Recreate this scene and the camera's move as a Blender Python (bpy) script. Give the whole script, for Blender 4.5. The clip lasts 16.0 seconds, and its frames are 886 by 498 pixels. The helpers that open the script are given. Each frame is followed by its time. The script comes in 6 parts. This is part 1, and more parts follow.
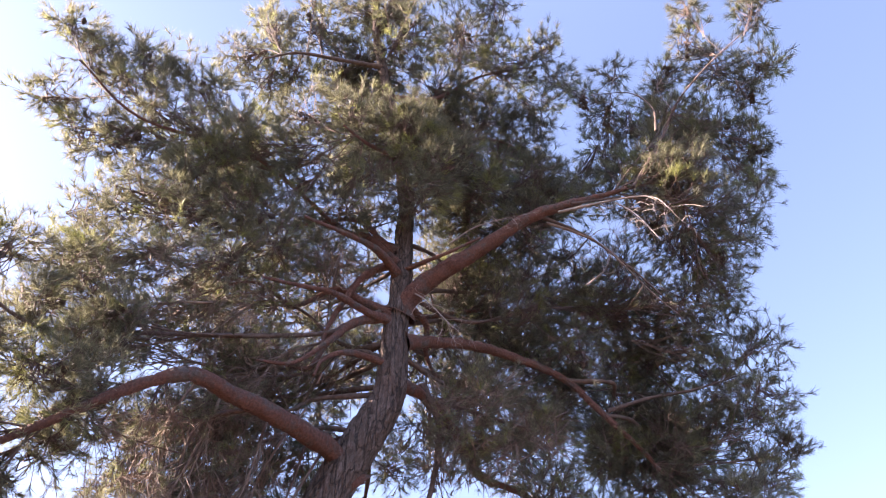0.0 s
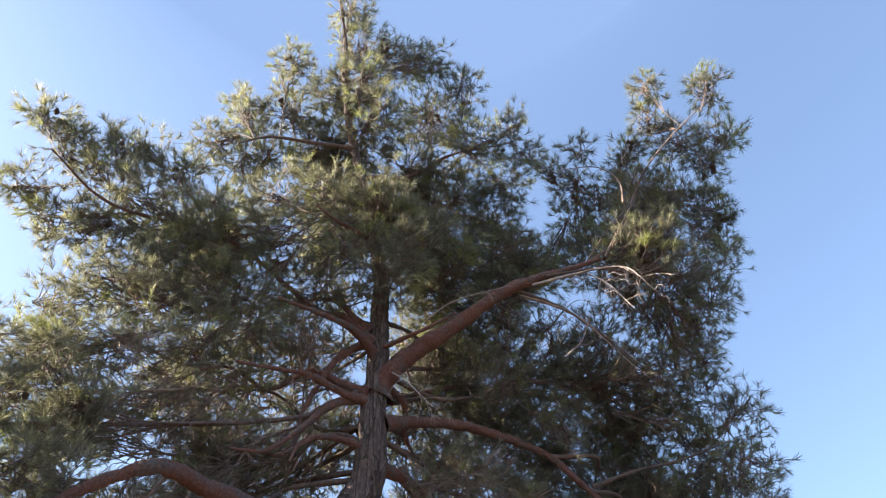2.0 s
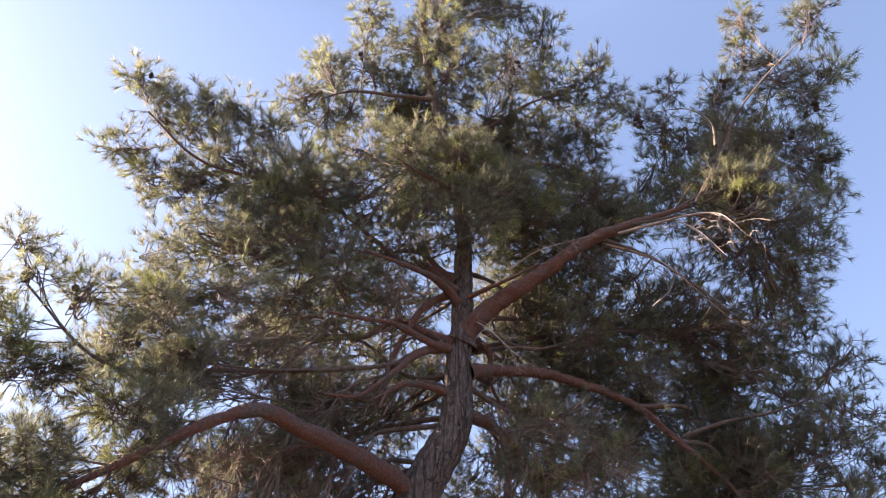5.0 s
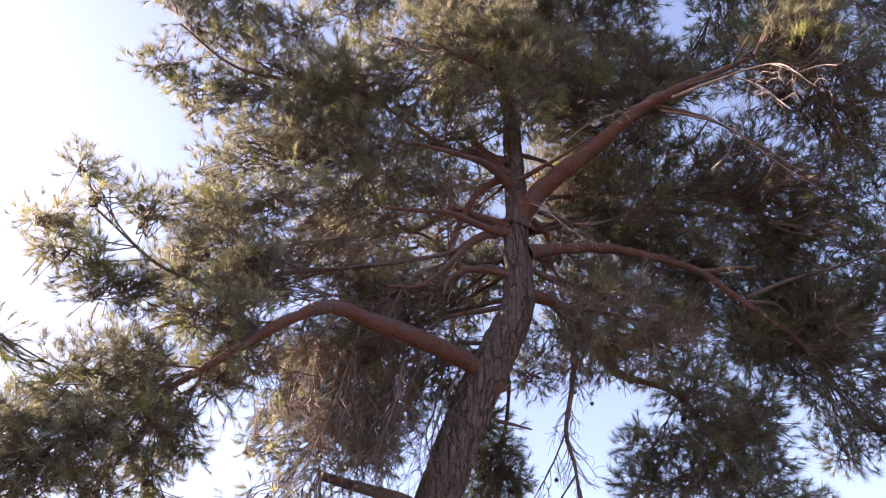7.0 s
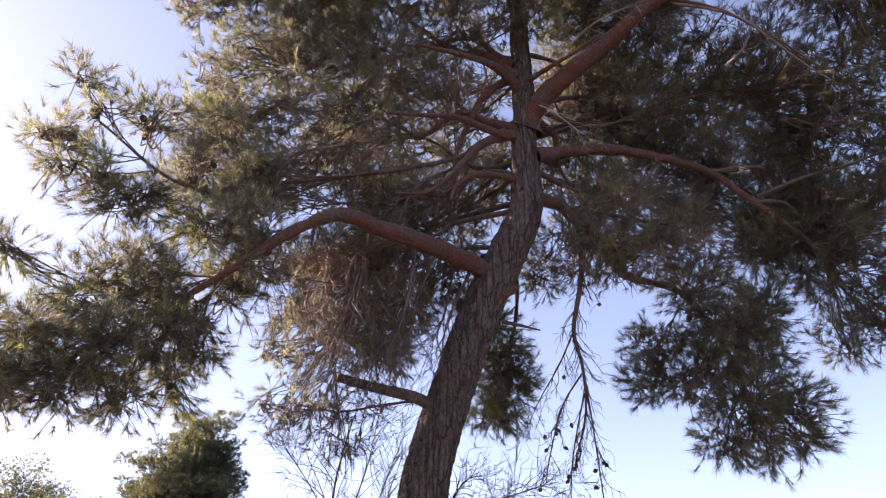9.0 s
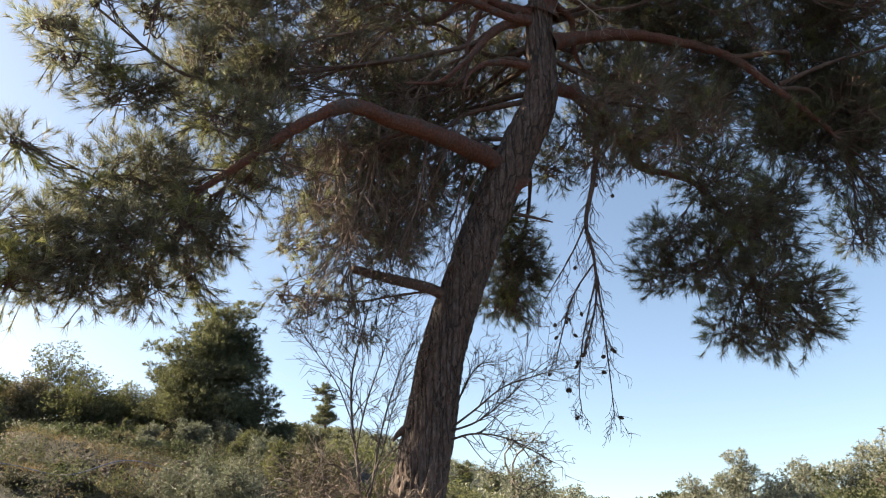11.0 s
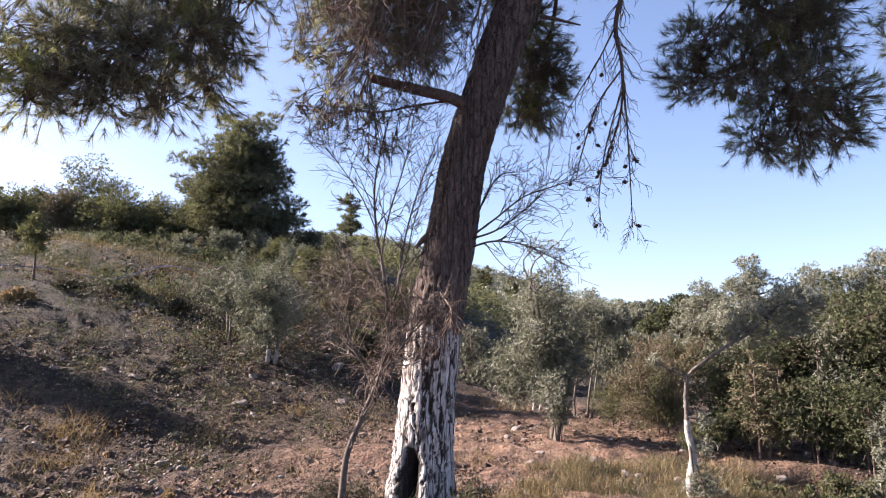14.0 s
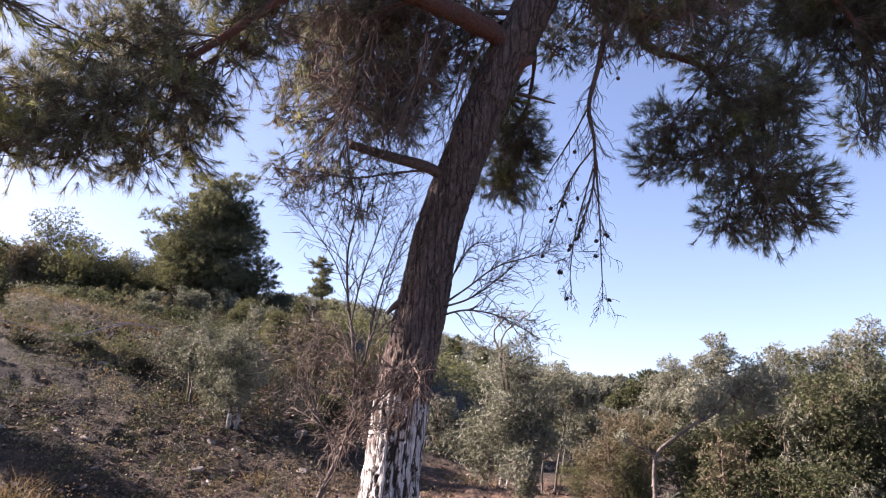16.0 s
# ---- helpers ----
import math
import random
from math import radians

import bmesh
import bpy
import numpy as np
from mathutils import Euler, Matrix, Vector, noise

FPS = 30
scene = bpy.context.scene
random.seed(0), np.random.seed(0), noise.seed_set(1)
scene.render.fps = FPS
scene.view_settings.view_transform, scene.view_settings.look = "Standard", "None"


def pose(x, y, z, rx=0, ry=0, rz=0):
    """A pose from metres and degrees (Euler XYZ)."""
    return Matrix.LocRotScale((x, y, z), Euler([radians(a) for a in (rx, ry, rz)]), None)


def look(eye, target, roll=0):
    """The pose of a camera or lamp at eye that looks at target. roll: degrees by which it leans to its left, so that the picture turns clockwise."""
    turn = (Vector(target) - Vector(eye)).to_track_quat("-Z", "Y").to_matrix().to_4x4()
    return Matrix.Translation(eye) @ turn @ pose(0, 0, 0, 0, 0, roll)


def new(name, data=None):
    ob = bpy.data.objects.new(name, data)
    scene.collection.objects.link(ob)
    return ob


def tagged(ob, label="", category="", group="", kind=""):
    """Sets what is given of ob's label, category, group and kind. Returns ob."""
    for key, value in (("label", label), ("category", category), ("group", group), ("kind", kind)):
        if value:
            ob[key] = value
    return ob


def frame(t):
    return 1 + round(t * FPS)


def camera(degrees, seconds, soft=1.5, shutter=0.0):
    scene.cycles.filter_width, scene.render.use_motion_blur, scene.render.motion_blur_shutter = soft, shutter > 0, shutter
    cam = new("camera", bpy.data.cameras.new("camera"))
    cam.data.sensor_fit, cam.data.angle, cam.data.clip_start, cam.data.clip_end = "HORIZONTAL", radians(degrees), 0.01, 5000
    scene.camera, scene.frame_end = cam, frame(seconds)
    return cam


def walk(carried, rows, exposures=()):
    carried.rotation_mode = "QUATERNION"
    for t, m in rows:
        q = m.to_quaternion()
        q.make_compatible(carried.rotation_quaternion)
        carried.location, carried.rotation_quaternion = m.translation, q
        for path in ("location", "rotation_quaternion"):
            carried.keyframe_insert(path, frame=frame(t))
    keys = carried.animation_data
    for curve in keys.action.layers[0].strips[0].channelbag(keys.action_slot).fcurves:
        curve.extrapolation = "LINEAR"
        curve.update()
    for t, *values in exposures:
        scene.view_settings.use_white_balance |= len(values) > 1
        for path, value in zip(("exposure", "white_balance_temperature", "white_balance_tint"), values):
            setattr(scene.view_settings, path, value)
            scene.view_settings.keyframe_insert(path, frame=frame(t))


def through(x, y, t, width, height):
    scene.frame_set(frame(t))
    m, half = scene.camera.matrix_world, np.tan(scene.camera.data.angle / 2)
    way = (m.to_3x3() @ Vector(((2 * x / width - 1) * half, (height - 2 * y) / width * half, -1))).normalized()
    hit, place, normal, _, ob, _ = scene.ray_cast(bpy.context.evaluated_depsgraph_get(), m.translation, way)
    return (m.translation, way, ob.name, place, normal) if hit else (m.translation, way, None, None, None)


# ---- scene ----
cam = camera(66.33, 16.0, 1.1)
EYE = 1.6
PATH = [
    (0.0, pose(0, 0, EYE, 135.00, -0.00, 0.00)),
    (0.5, pose(0, 0, EYE, 135.65, 0.34, 0.52)),
    (1.0, pose(0, 0, EYE, 138.24, 0.63, 0.22)),
    (1.5, pose(0, 0, EYE, 139.90, 1.22, 0.43)),
    (2.0, pose(0, 0, EYE, 141.43, 2.82, -0.01)),
    (2.5, pose(0, 0, EYE, 143.14, 2.92, 0.03)),
    (3.0, pose(0, 0, EYE, 141.93, 1.34, 1.61)),
    (5.5, pose(0, 0, EYE, 135.10, -1.19, 7.01)),
    (6.0, pose(0, 0, EYE, 132.12, -0.53, 9.68)),
    (6.5, pose(0, 0, EYE, 129.71, -0.85, 11.99)),
    (7.0, pose(0, 0, EYE, 127.64, -0.67, 12.37)),
    (7.5, pose(0, 0, EYE, 125.61, -0.44, 12.34)),
    (8.0, pose(0, 0, EYE, 123.55, -0.38, 12.62)),
    (8.5, pose(0, 0, EYE, 121.89, -0.07, 12.70)),
    (9.0, pose(0, 0, EYE, 119.68, -0.08, 13.57)),
    (11.5, pose(0, 0, EYE, 108.76, -0.02, 14.68)),
    (12.0, pose(0, 0, EYE, 106.64, -0.09, 14.26)),
    (12.5, pose(0, 0, EYE, 103.06, 0.22, 14.78)),
    (13.0, pose(0, 0, EYE, 99.96, -0.26, 15.06)),
    (13.5, pose(0, 0, EYE, 97.22, -0.05, 16.30)),
    (14.0, pose(0, 0, EYE, 94.70, -0.33, 16.46)),
    (14.5, pose(0, 0, EYE, 93.26, -0.47, 16.65)),
    (15.0, pose(0, 0, EYE, 90.55, -0.75, 16.49)),
    (15.5, pose(0, 0, EYE, 93.99, -1.37, 15.78)),
    (16.0, pose(0, 0, EYE, 100.46, -2.14, 13.86)),
]
EXPOSURE = [(0.0, 3.22, 7300, 30), (1.5, 3.17, 7300, 28), (1.9, 2.96, 7200, 14), (2.5, 2.8, 7300, 4), (3.2, 2.65, 7400, 2), (5.3, 2.97, 7700, 25), (7.0, 3.0, 7900, 31), (9.2, 2.58, 7800, 32),
            (11.3, 2.1, 7800, 8), (12.2, 2.1, 7800, 8), (13.2, 2.14, 7000, 20), (14.5, 2.1, 6800, 25), (16.0, 2.12, 6900, 30)]
walk(cam, PATH, EXPOSURE)

# ---- daylight ----
SUN_YAW, SUN_UP = 95.0, 27.0  # degrees to the left of ahead, and above the horizon
world = bpy.data.worlds.new("sky")
scene.world = world
world.use_nodes = True
sky = world.node_tree.nodes.new("ShaderNodeTexSky")
sky.sky_type, sky.sun_disc = "NISHITA", False
sky.sun_elevation, sky.sun_rotation = radians(SUN_UP), radians(-SUN_YAW)
sky.air_density, sky.dust_density, sky.ozone_density = 1.0, 2.4, 2.2
sky.altitude = 1000
background = world.node_tree.nodes["Background"]
background.inputs["Strength"].default_value = 0.075
toward = world.node_tree.nodes.new("ShaderNodeTexCoord")
lift = world.node_tree.nodes.new("ShaderNodeMapping")
lift.inputs["Location"].default_value = (0, 0, 0.095)
world.node_tree.links.new(toward.outputs["Generated"], lift.inputs["Vector"])
world.node_tree.links.new(lift.outputs[0], sky.inputs["Vector"])
world.node_tree.links.new(sky.outputs[0], background.inputs["Color"])
sun = new("sun", bpy.data.lights.new("sun", "SUN"))
sun.data.energy, sun.data.angle, sun.data.color = 5.0, radians(0.55), (1.0, 0.93, 0.82)
sun.matrix_world = look((-40 * math.sin(radians(SUN_YAW)), 40 * math.cos(radians(SUN_YAW)), 60 * math.tan(radians(SUN_UP))), (0, 0, 60 * math.tan(radians(SUN_UP)) - 40 * math.tan(radians(SUN_UP))))


# ---- materials ----
def material(name):
    m = bpy.data.materials.new(name)
    m.use_nodes = True
    return m, m.node_tree.nodes, m.node_tree.links, m.node_tree.nodes["Principled BSDF"]


def ramp(nodes, stops):
    r = nodes.new("ShaderNodeValToRGB")
    while len(r.color_ramp.elements) < len(stops):
        r.color_ramp.elements.new(0.5)
    for e, (at, c) in zip(r.color_ramp.elements, stops):
        e.position, e.color = at, (*c, 1)
    return r


def noise_node(nodes, links, scale, detail=6.0, rough=0.6, stretch=None):
    n = nodes.new("ShaderNodeTexNoise")
    n.inputs["Scale"].default_value, n.inputs["Detail"].default_value, n.inputs["Roughness"].default_value = scale, detail, rough
    tc = nodes.new("ShaderNodeTexCoord")
    if stretch:
        mp = nodes.new("ShaderNodeMapping")
        mp.inputs["Scale"].default_value = stretch
        links.new(tc.outputs["Object"], mp.inputs["Vector"])
        links.new(mp.outputs[0], n.inputs["Vector"])
    else:
        links.new(tc.outputs["Object"], n.inputs["Vector"])
    return n


def mix_colour(nodes, links, fac, a, b, mode="MIX"):
    m = nodes.new("ShaderNodeMix")
    m.data_type, m.blend_type = "RGBA", mode
    for sock, v in ((m.inputs[0], fac), (m.inputs[6], a), (m.inputs[7], b)):
        if isinstance(v, (int, float)):
            sock.default_value = v
        elif isinstance(v, tuple):
            sock.default_value = (*v, 1)
        else:
            links.new(v, sock)
    return m.outputs[2]


def bump(nodes, links, bsdf, height, strength, distance):
    b = nodes.new("ShaderNodeBump")
    b.inputs["Strength"].default_value, b.inputs["Distance"].default_value = strength, distance
    links.new(height, b.inputs["Height"])
    links.new(b.outputs[0], bsdf.inputs["Normal"])


def leaf_material(name, stops, rough=0.5, through=0.3, glow=(1.3, 1.35, 0.6), vary=0.55, fresh=None):
    """Leaves that vary one by one and in drifts, and let some light through."""
    m, nodes, links, p = material(name)
    stops = [(at, tuple(0.82 * c for c in colour)) for at, colour in stops]
    geo = nodes.new("ShaderNodeNewGeometry")
    drift = noise_node(nodes, links, 1.3, 3.0)
    add = nodes.new("ShaderNodeMath")
    add.operation = "MULTIPLY_ADD"
    links.new(geo.outputs["Random Per Island"], add.inputs[0])
    add.inputs[1].default_value = vary
    sub = nodes.new("ShaderNodeMath")
    sub.operation = "MULTIPLY_ADD"
    links.new(drift.outputs[0], sub.inputs[0])
    sub.inputs[1].default_value, sub.inputs[2].default_value = 1.1, -0.05 - vary / 2
    links.new(sub.outputs[0], add.inputs[2])
    r = ramp(nodes, stops)
    links.new(add.outputs[0], r.inputs[0])
    colour = r.outputs[0]
    if fresh:
        young = ramp(nodes, [(0.54, (0, 0, 0)), (0.64, (1, 1, 1))])
        links.new(noise_node(nodes, links, 2.6, 2.0).outputs[0], young.inputs[0])
        colour = mix_colour(nodes, links, young.outputs[0], colour, mix_colour(nodes, links, 1.0, colour, fresh, "MULTIPLY"))
    links.new(colour, p.inputs["Base Color"])
    p.inputs["Roughness"].default_value, p.inputs["Specular IOR Level"].default_value = rough, 0.25
    tr = nodes.new("ShaderNodeBsdfTranslucent")
    links.new(mix_colour(nodes, links, 1.0, colour, glow, "MULTIPLY"), tr.inputs["Color"])
    mx = nodes.new("ShaderNodeMixShader")
    mx.inputs[0].default_value = through
    links.new(p.outputs[0], mx.inputs[1])
    links.new(tr.outputs[0], mx.inputs[2])
    links.new(mx.outputs[0], nodes["Material Output"].inputs["Surface"])
    return m


def plain(name, a, b, scale, rough=0.85, bump_at=0.0, stretch=None, distance=0.01):
    m, nodes, links, p = material(name)
    n = noise_node(nodes, links, scale, 8.0, 0.65, stretch)
    r = ramp(nodes, [(0.35, a), (0.65, b)])
    links.new(n.outputs[0], r.inputs[0])
    links.new(r.outputs[0], p.inputs["Base Color"])
    p.inputs["Roughness"].default_value = rough
    if bump_at:
        bump(nodes, links, p, n.outputs[0], bump_at, distance)
    return m


def soil_material():
    """Stony earth: grey-brown on the slope, darkened to hold its shade, red where it was turned, with straw and litter
    in patches.
    """
    m, nodes, links, p = material("soil")
    att = nodes.new("ShaderNodeAttribute")
    att.attribute_name = "red"
    big, mid, fine = noise_node(nodes, links, 0.7, 5.0), noise_node(nodes, links, 4.5, 9.0, 0.75), noise_node(nodes, links, 28.0, 8.0, 0.75)
    # grey is near black: the shade between the slope's clods is put into it
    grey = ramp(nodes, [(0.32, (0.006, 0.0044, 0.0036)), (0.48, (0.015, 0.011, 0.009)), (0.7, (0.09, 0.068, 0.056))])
    red = ramp(nodes, [(0.3, (0.075, 0.044, 0.033)), (0.5, (0.26, 0.157, 0.108)), (0.7, (0.47, 0.335, 0.25))])
    links.new(mid.outputs[0], grey.inputs[0])
    links.new(mid.outputs[0], red.inputs[0])
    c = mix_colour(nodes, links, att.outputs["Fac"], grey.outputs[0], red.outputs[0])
    litter = ramp(nodes, [(0.5, (0, 0, 0)), (0.62, (1, 1, 1))])
    links.new(big.outputs[0], litter.inputs[0])
    half = nodes.new("ShaderNodeMath")
    half.operation = "MULTIPLY"
    links.new(litter.outputs[0], half.inputs[0])
    half.inputs[1].default_value = 0.25
    c = mix_colour(nodes, links, half.outputs[0], c, (0.148, 0.115, 0.070))
    green = nodes.new("ShaderNodeAttribute")
    green.attribute_name = "green"
    c = mix_colour(nodes, links, green.outputs["Fac"], c, (0.044, 0.049, 0.024))
    speck = ramp(nodes, [(0.35, (0.55, 0.52, 0.5)), (0.5, (1, 1, 1)), (0.66, (1.5, 1.45, 1.4))])
    links.new(fine.outputs[0], speck.inputs[0])
    c = mix_colour(nodes, links, 1.0, c, speck.outputs[0], "MULTIPLY")
    c = mix_colour(nodes, links, 1.0, c, (0.77, 0.755, 0.76), "MULTIPLY")
    links.new(c, p.inputs["Base Color"])
    p.inputs["Roughness"].default_value = 0.95
    b1 = nodes.new("ShaderNodeBump")
    b1.inputs["Strength"].default_value, b1.inputs["Distance"].default_value = 1.0, 0.12
    links.new(mid.outputs[0], b1.inputs["Height"])
    b2 = nodes.new("ShaderNodeBump")
    b2.inputs["Strength"].default_value, b2.inputs["Distance"].default_value = 1.0, 0.03
    links.new(fine.outputs[0], b2.inputs["Height"])
    links.new(b1.outputs[0], b2.inputs["Normal"])
    clod = nodes.new("ShaderNodeTexVoronoi")
    clod.inputs["Scale"].default_value = 34.0
    tc = nodes.new("ShaderNodeTexCoord")
    links.new(mix_colour(nodes, links, 0.12, tc.outputs["Object"], noise_node(nodes, links, 6.0, 4.0).outputs["Color"]), clod.inputs["Vector"])
    b3 = nodes.new("ShaderNodeBump")
    b3.invert = True
    b3.inputs["Strength"].default_value, b3.inputs["Distance"].default_value = 1.0, 0.02
    links.new(clod.outputs["Distance"], b3.inputs["Height"])
    links.new(b2.outputs[0], b3.inputs["Normal"])
    links.new(b3.outputs[0], p.inputs["Normal"])
    return m


NEEDLE = leaf_material("pine_needles", [(0.0, (0.056, 0.049, 0.042)), (0.2, (0.08, 0.077, 0.056)), (0.5, (0.147, 0.145, 0.104)), (0.75, (0.27, 0.26, 0.2)), (1.0, (0.48, 0.458, 0.37))], 0.5, 0.45, (1.22, 1.26, 0.98), 0.5, (1.08, 1.16, 0.66))
DRY_NEEDLE = leaf_material("dry_needles", [(0.0, (0.063, 0.046, 0.036)), (0.5, (0.122, 0.092, 0.070)), (1.0, (0.200, 0.155, 0.118))], 0.6, 0.25, (1.1, 1.0, 0.8))
TWIG = plain("twig_bark", (0.052, 0.032, 0.026), (0.125, 0.083, 0.066), 30.0, 0.85)
DEAD_TWIG = plain("dead_twig_bark", (0.048, 0.036, 0.030), (0.115, 0.092, 0.078), 22.0, 0.85)


def limb_material():
    """Red flaking pine bark with grey scabs."""
    m, nodes, links, p = material("red_pine_bark")
    scab, grain = noise_node(nodes, links, 7.0, 6.0, 0.7), noise_node(nodes, links, 55.0, 8.0, 0.75)
    red = ramp(nodes, [(0.3, (0.06, 0.022, 0.016)), (0.5, (0.13, 0.054, 0.038)), (0.7, (0.21, 0.106, 0.078))])
    grey = ramp(nodes, [(0.3, (0.037, 0.027, 0.023)), (0.7, (0.148, 0.115, 0.100))])
    for r in (red, grey):
        links.new(grain.outputs[0], r.inputs[0])
    where = ramp(nodes, [(0.5, (0, 0, 0)), (0.64, (1, 1, 1))])
    links.new(scab.outputs[0], where.inputs[0])
    links.new(mix_colour(nodes, links, where.outputs[0], red.outputs[0], grey.outputs[0]), p.inputs["Base Color"])
    p.inputs["Roughness"].default_value = 0.88
    bump(nodes, links, p, grain.outputs[0], 1.0, 0.025)
    return m


LIMB = limb_material()
DRY_TWIG = plain("brown_dry_twigs", (0.095, 0.063, 0.049), (0.22, 0.16, 0.127), 15.0, 0.85)
PALE_WOOD = plain("bleached_wood", (0.163, 0.126, 0.107), (0.340, 0.289, 0.259), 12.0, 0.8)
CONE = plain("pine_cone_scales", (0.026, 0.016, 0.012), (0.067, 0.041, 0.026), 60.0, 0.7, 0.8)
SOIL = soil_material()
OLIVE_LEAF = leaf_material("olive_leaves", [(0.0, (0.075, 0.08, 0.059)), (0.4, (0.16, 0.168, 0.128)), (0.75, (0.28, 0.288, 0.23)), (1.0, (0.44, 0.44, 0.38))], 0.6, 0.2, (1.1, 1.15, 0.8))
SHRUB_LEAF = leaf_material("shrub_leaves", [(0.0, (0.05, 0.053, 0.031)), (0.4, (0.1, 0.105, 0.061)), (0.75, (0.165, 0.168, 0.1)), (1.0, (0.28, 0.272, 0.18))], 0.8, 0.4, (1.15, 1.2, 0.75), 0.35)
BROWN_LEAF = leaf_material("dry_shrub_leaves", [(0.0, (0.07, 0.06, 0.038)), (0.5, (0.16, 0.143, 0.088)), (1.0, (0.28, 0.25, 0.165))], 0.7, 0.2, (1.1, 1.0, 0.7))
FAR_NEEDLE = leaf_material("far_pine_needles", [(0.0, (0.05, 0.053, 0.036)), (0.5, (0.13, 0.135, 0.09)), (1.0, (0.27, 0.265, 0.18))], 0.7, 0.4, (1.1, 1.15, 0.75), 0.3)
THICKET_LEAF = leaf_material("thicket_leaves", [(0.0, (0.03, 0.035, 0.019)), (0.4, (0.068, 0.078, 0.041)), (0.75, (0.125, 0.136, 0.074)), (1.0, (0.23, 0.232, 0.145))], 0.7, 0.3, (1.0, 1.1, 0.75), 0.45)
WEED_LEAF = leaf_material("dusty_weeds", [(0.0, (0.037, 0.036, 0.022)), (0.5, (0.074, 0.070, 0.043)), (1.0, (0.160, 0.150, 0.105))], 0.7, 0.2, (1.0, 1.0, 0.85))
STRAW = leaf_material("dry_grass", [(0.0, (0.163, 0.107, 0.059)), (0.5, (0.274, 0.204, 0.111)), (1.0, (0.385, 0.318, 0.200))], 0.7, 0.25, (1.1, 1.0, 0.75))
GREY_TRUNK = plain("grey_olive_bark", (0.052, 0.043, 0.036), (0.148, 0.130, 0.111), 25.0, 0.9, 0.8)
LIME = plain("limewash", (0.163, 0.148, 0.130), (0.459, 0.444, 0.422), 22.0, 0.9, 0.9)
STONE = plain("stone", (0.09, 0.072, 0.064), (0.27, 0.235, 0.215), 9.0, 0.9, 0.6)


# <terrain>
def step(a, b, v):
    v = min(1.0, max(0.0, (v - a) / (b - a)))
    return v * v * (3 - 2 * v)


def land(x, y):
    """Height of the ground: a flat clearing, a stony hillside to the left, a gully to the right, hills far off."""
    r, yaw = math.hypot(x, y), math.degrees(math.atan2(-x, y))
    u = -0.866 * x + 0.5 * y - 7.0
    z = 4.6 * (1 - math.exp(-max(0.0, u) ** 2 / (max(0.0, u) + 1.5) / 11.0)) * step(5, 25, yaw) * step(170, 130, yaw)
    z -= 0.6 * step(1.3, 0.4, math.hypot((x - 2.4) / 1.4, (y - 6.9) / 0.6))
    d = (x + 10.5) * 0.24 + (y - 11.6) * 0.97
    z += 0.5 * step(-0.3, 0.3, d) * math.exp(-max(0.0, d) / 3) * step(-15, -12.5, x) * step(-6.8, -8.6, x)
    z += 15.0 * math.exp(-((r - 190) / 70) ** 2) * step(-5, 26, yaw) * step(150, 90, yaw)
    return z
# </terrain>


# ---- mesh helpers ----
def mesh_from(name, verts, faces, mat, smooth=False):
    me = bpy.data.meshes.new(name)
    me.from_pydata([tuple(v) for v in verts], [], faces)
    if smooth:
        me.polygons.foreach_set("use_smooth", [True] * len(me.polygons))
    me.materials.append(mat)
    return me


def soup(name, corners, mat):
    """A mesh of many loose faces: corners is (faces, corners each, 3)."""
    n, k = corners.shape[:2]
    me = bpy.data.meshes.new(name)
    me.vertices.add(n * k)
    me.vertices.foreach_set("co", np.ascontiguousarray(corners, dtype=np.float32).ravel())
    me.loops.add(n * k)
    me.loops.foreach_set("vertex_index", np.arange(n * k, dtype=np.int32))
    me.polygons.add(n)
    me.polygons.foreach_set("loop_start", np.arange(0, n * k, k, dtype=np.int32))
    me.update(calc_edges=True)
    me.materials.append(mat)
    return me


def part(name, me, parent, label=""):
    ob = new(name, me)
    ob.parent = parent
    return tagged(ob, label)


def thing(name, at, label, category, group="", kind=""):
    ob = new(name)
    ob.location = at
    return tagged(ob, label, category, group, kind)


def unit(v):
    return v / np.maximum(np.linalg.norm(v, axis=-1, keepdims=True), 1e-9)


def glide(points, n):
    """n points along a smooth curve through the given ones."""
    p = np.array(points, float)
    if len(p) == 2:
        p = np.array([p[0], (p[0] + p[1]) / 2, p[1]])
    e = np.vstack([2 * p[0] - p[1], p, 2 * p[-1] - p[-2]])
    out = []
    for s in np.linspace(0, len(p) - 1 - 1e-6, n):
        i, t = int(s), s - int(s)
        a, b, c, d = e[i:i + 4]
        out.append(0.5 * (2 * b + (c - a) * t + (2 * a - 5 * b + 4 * c - d) * t * t + (3 * b - a - 3 * c + d) * t ** 3))
    return np.array(out)


def tube_data(line, radii, sides, rough=0.0, rng=None):
    """Rings along a line, closed at the tip: vertices and faces."""
    line, n = np.asarray(line), len(line)
    way = unit(np.gradient(line, axis=0))
    up = np.array([0.31, 0.2, 0.93]) if abs(way[0][2]) < 0.8 else np.array([0.2, 0.95, 0.1])
    a = unit(np.cross(way, up))
    b = np.cross(way, a)
    ang = np.linspace(0, 2 * math.pi, sides, endpoint=False)
    rad = np.asarray(radii)[:, None] * np.ones(sides)
    if rough:
        rad = rad * (1 + rough * (rng.random((n, sides)) - 0.5))
    v = line[:, None] + rad[..., None] * (a[:, None] * np.cos(ang)[None, :, None] + b[:, None] * np.sin(ang)[None, :, None])
    faces = [(i * sides + j, i * sides + (j + 1) % sides, (i + 1) * sides + (j + 1) % sides, (i + 1) * sides + j) for i in range(n - 1) for j in range(sides)]
    faces.append(tuple(range((n - 1) * sides, n * sides)))
    return v.reshape(-1, 3), faces


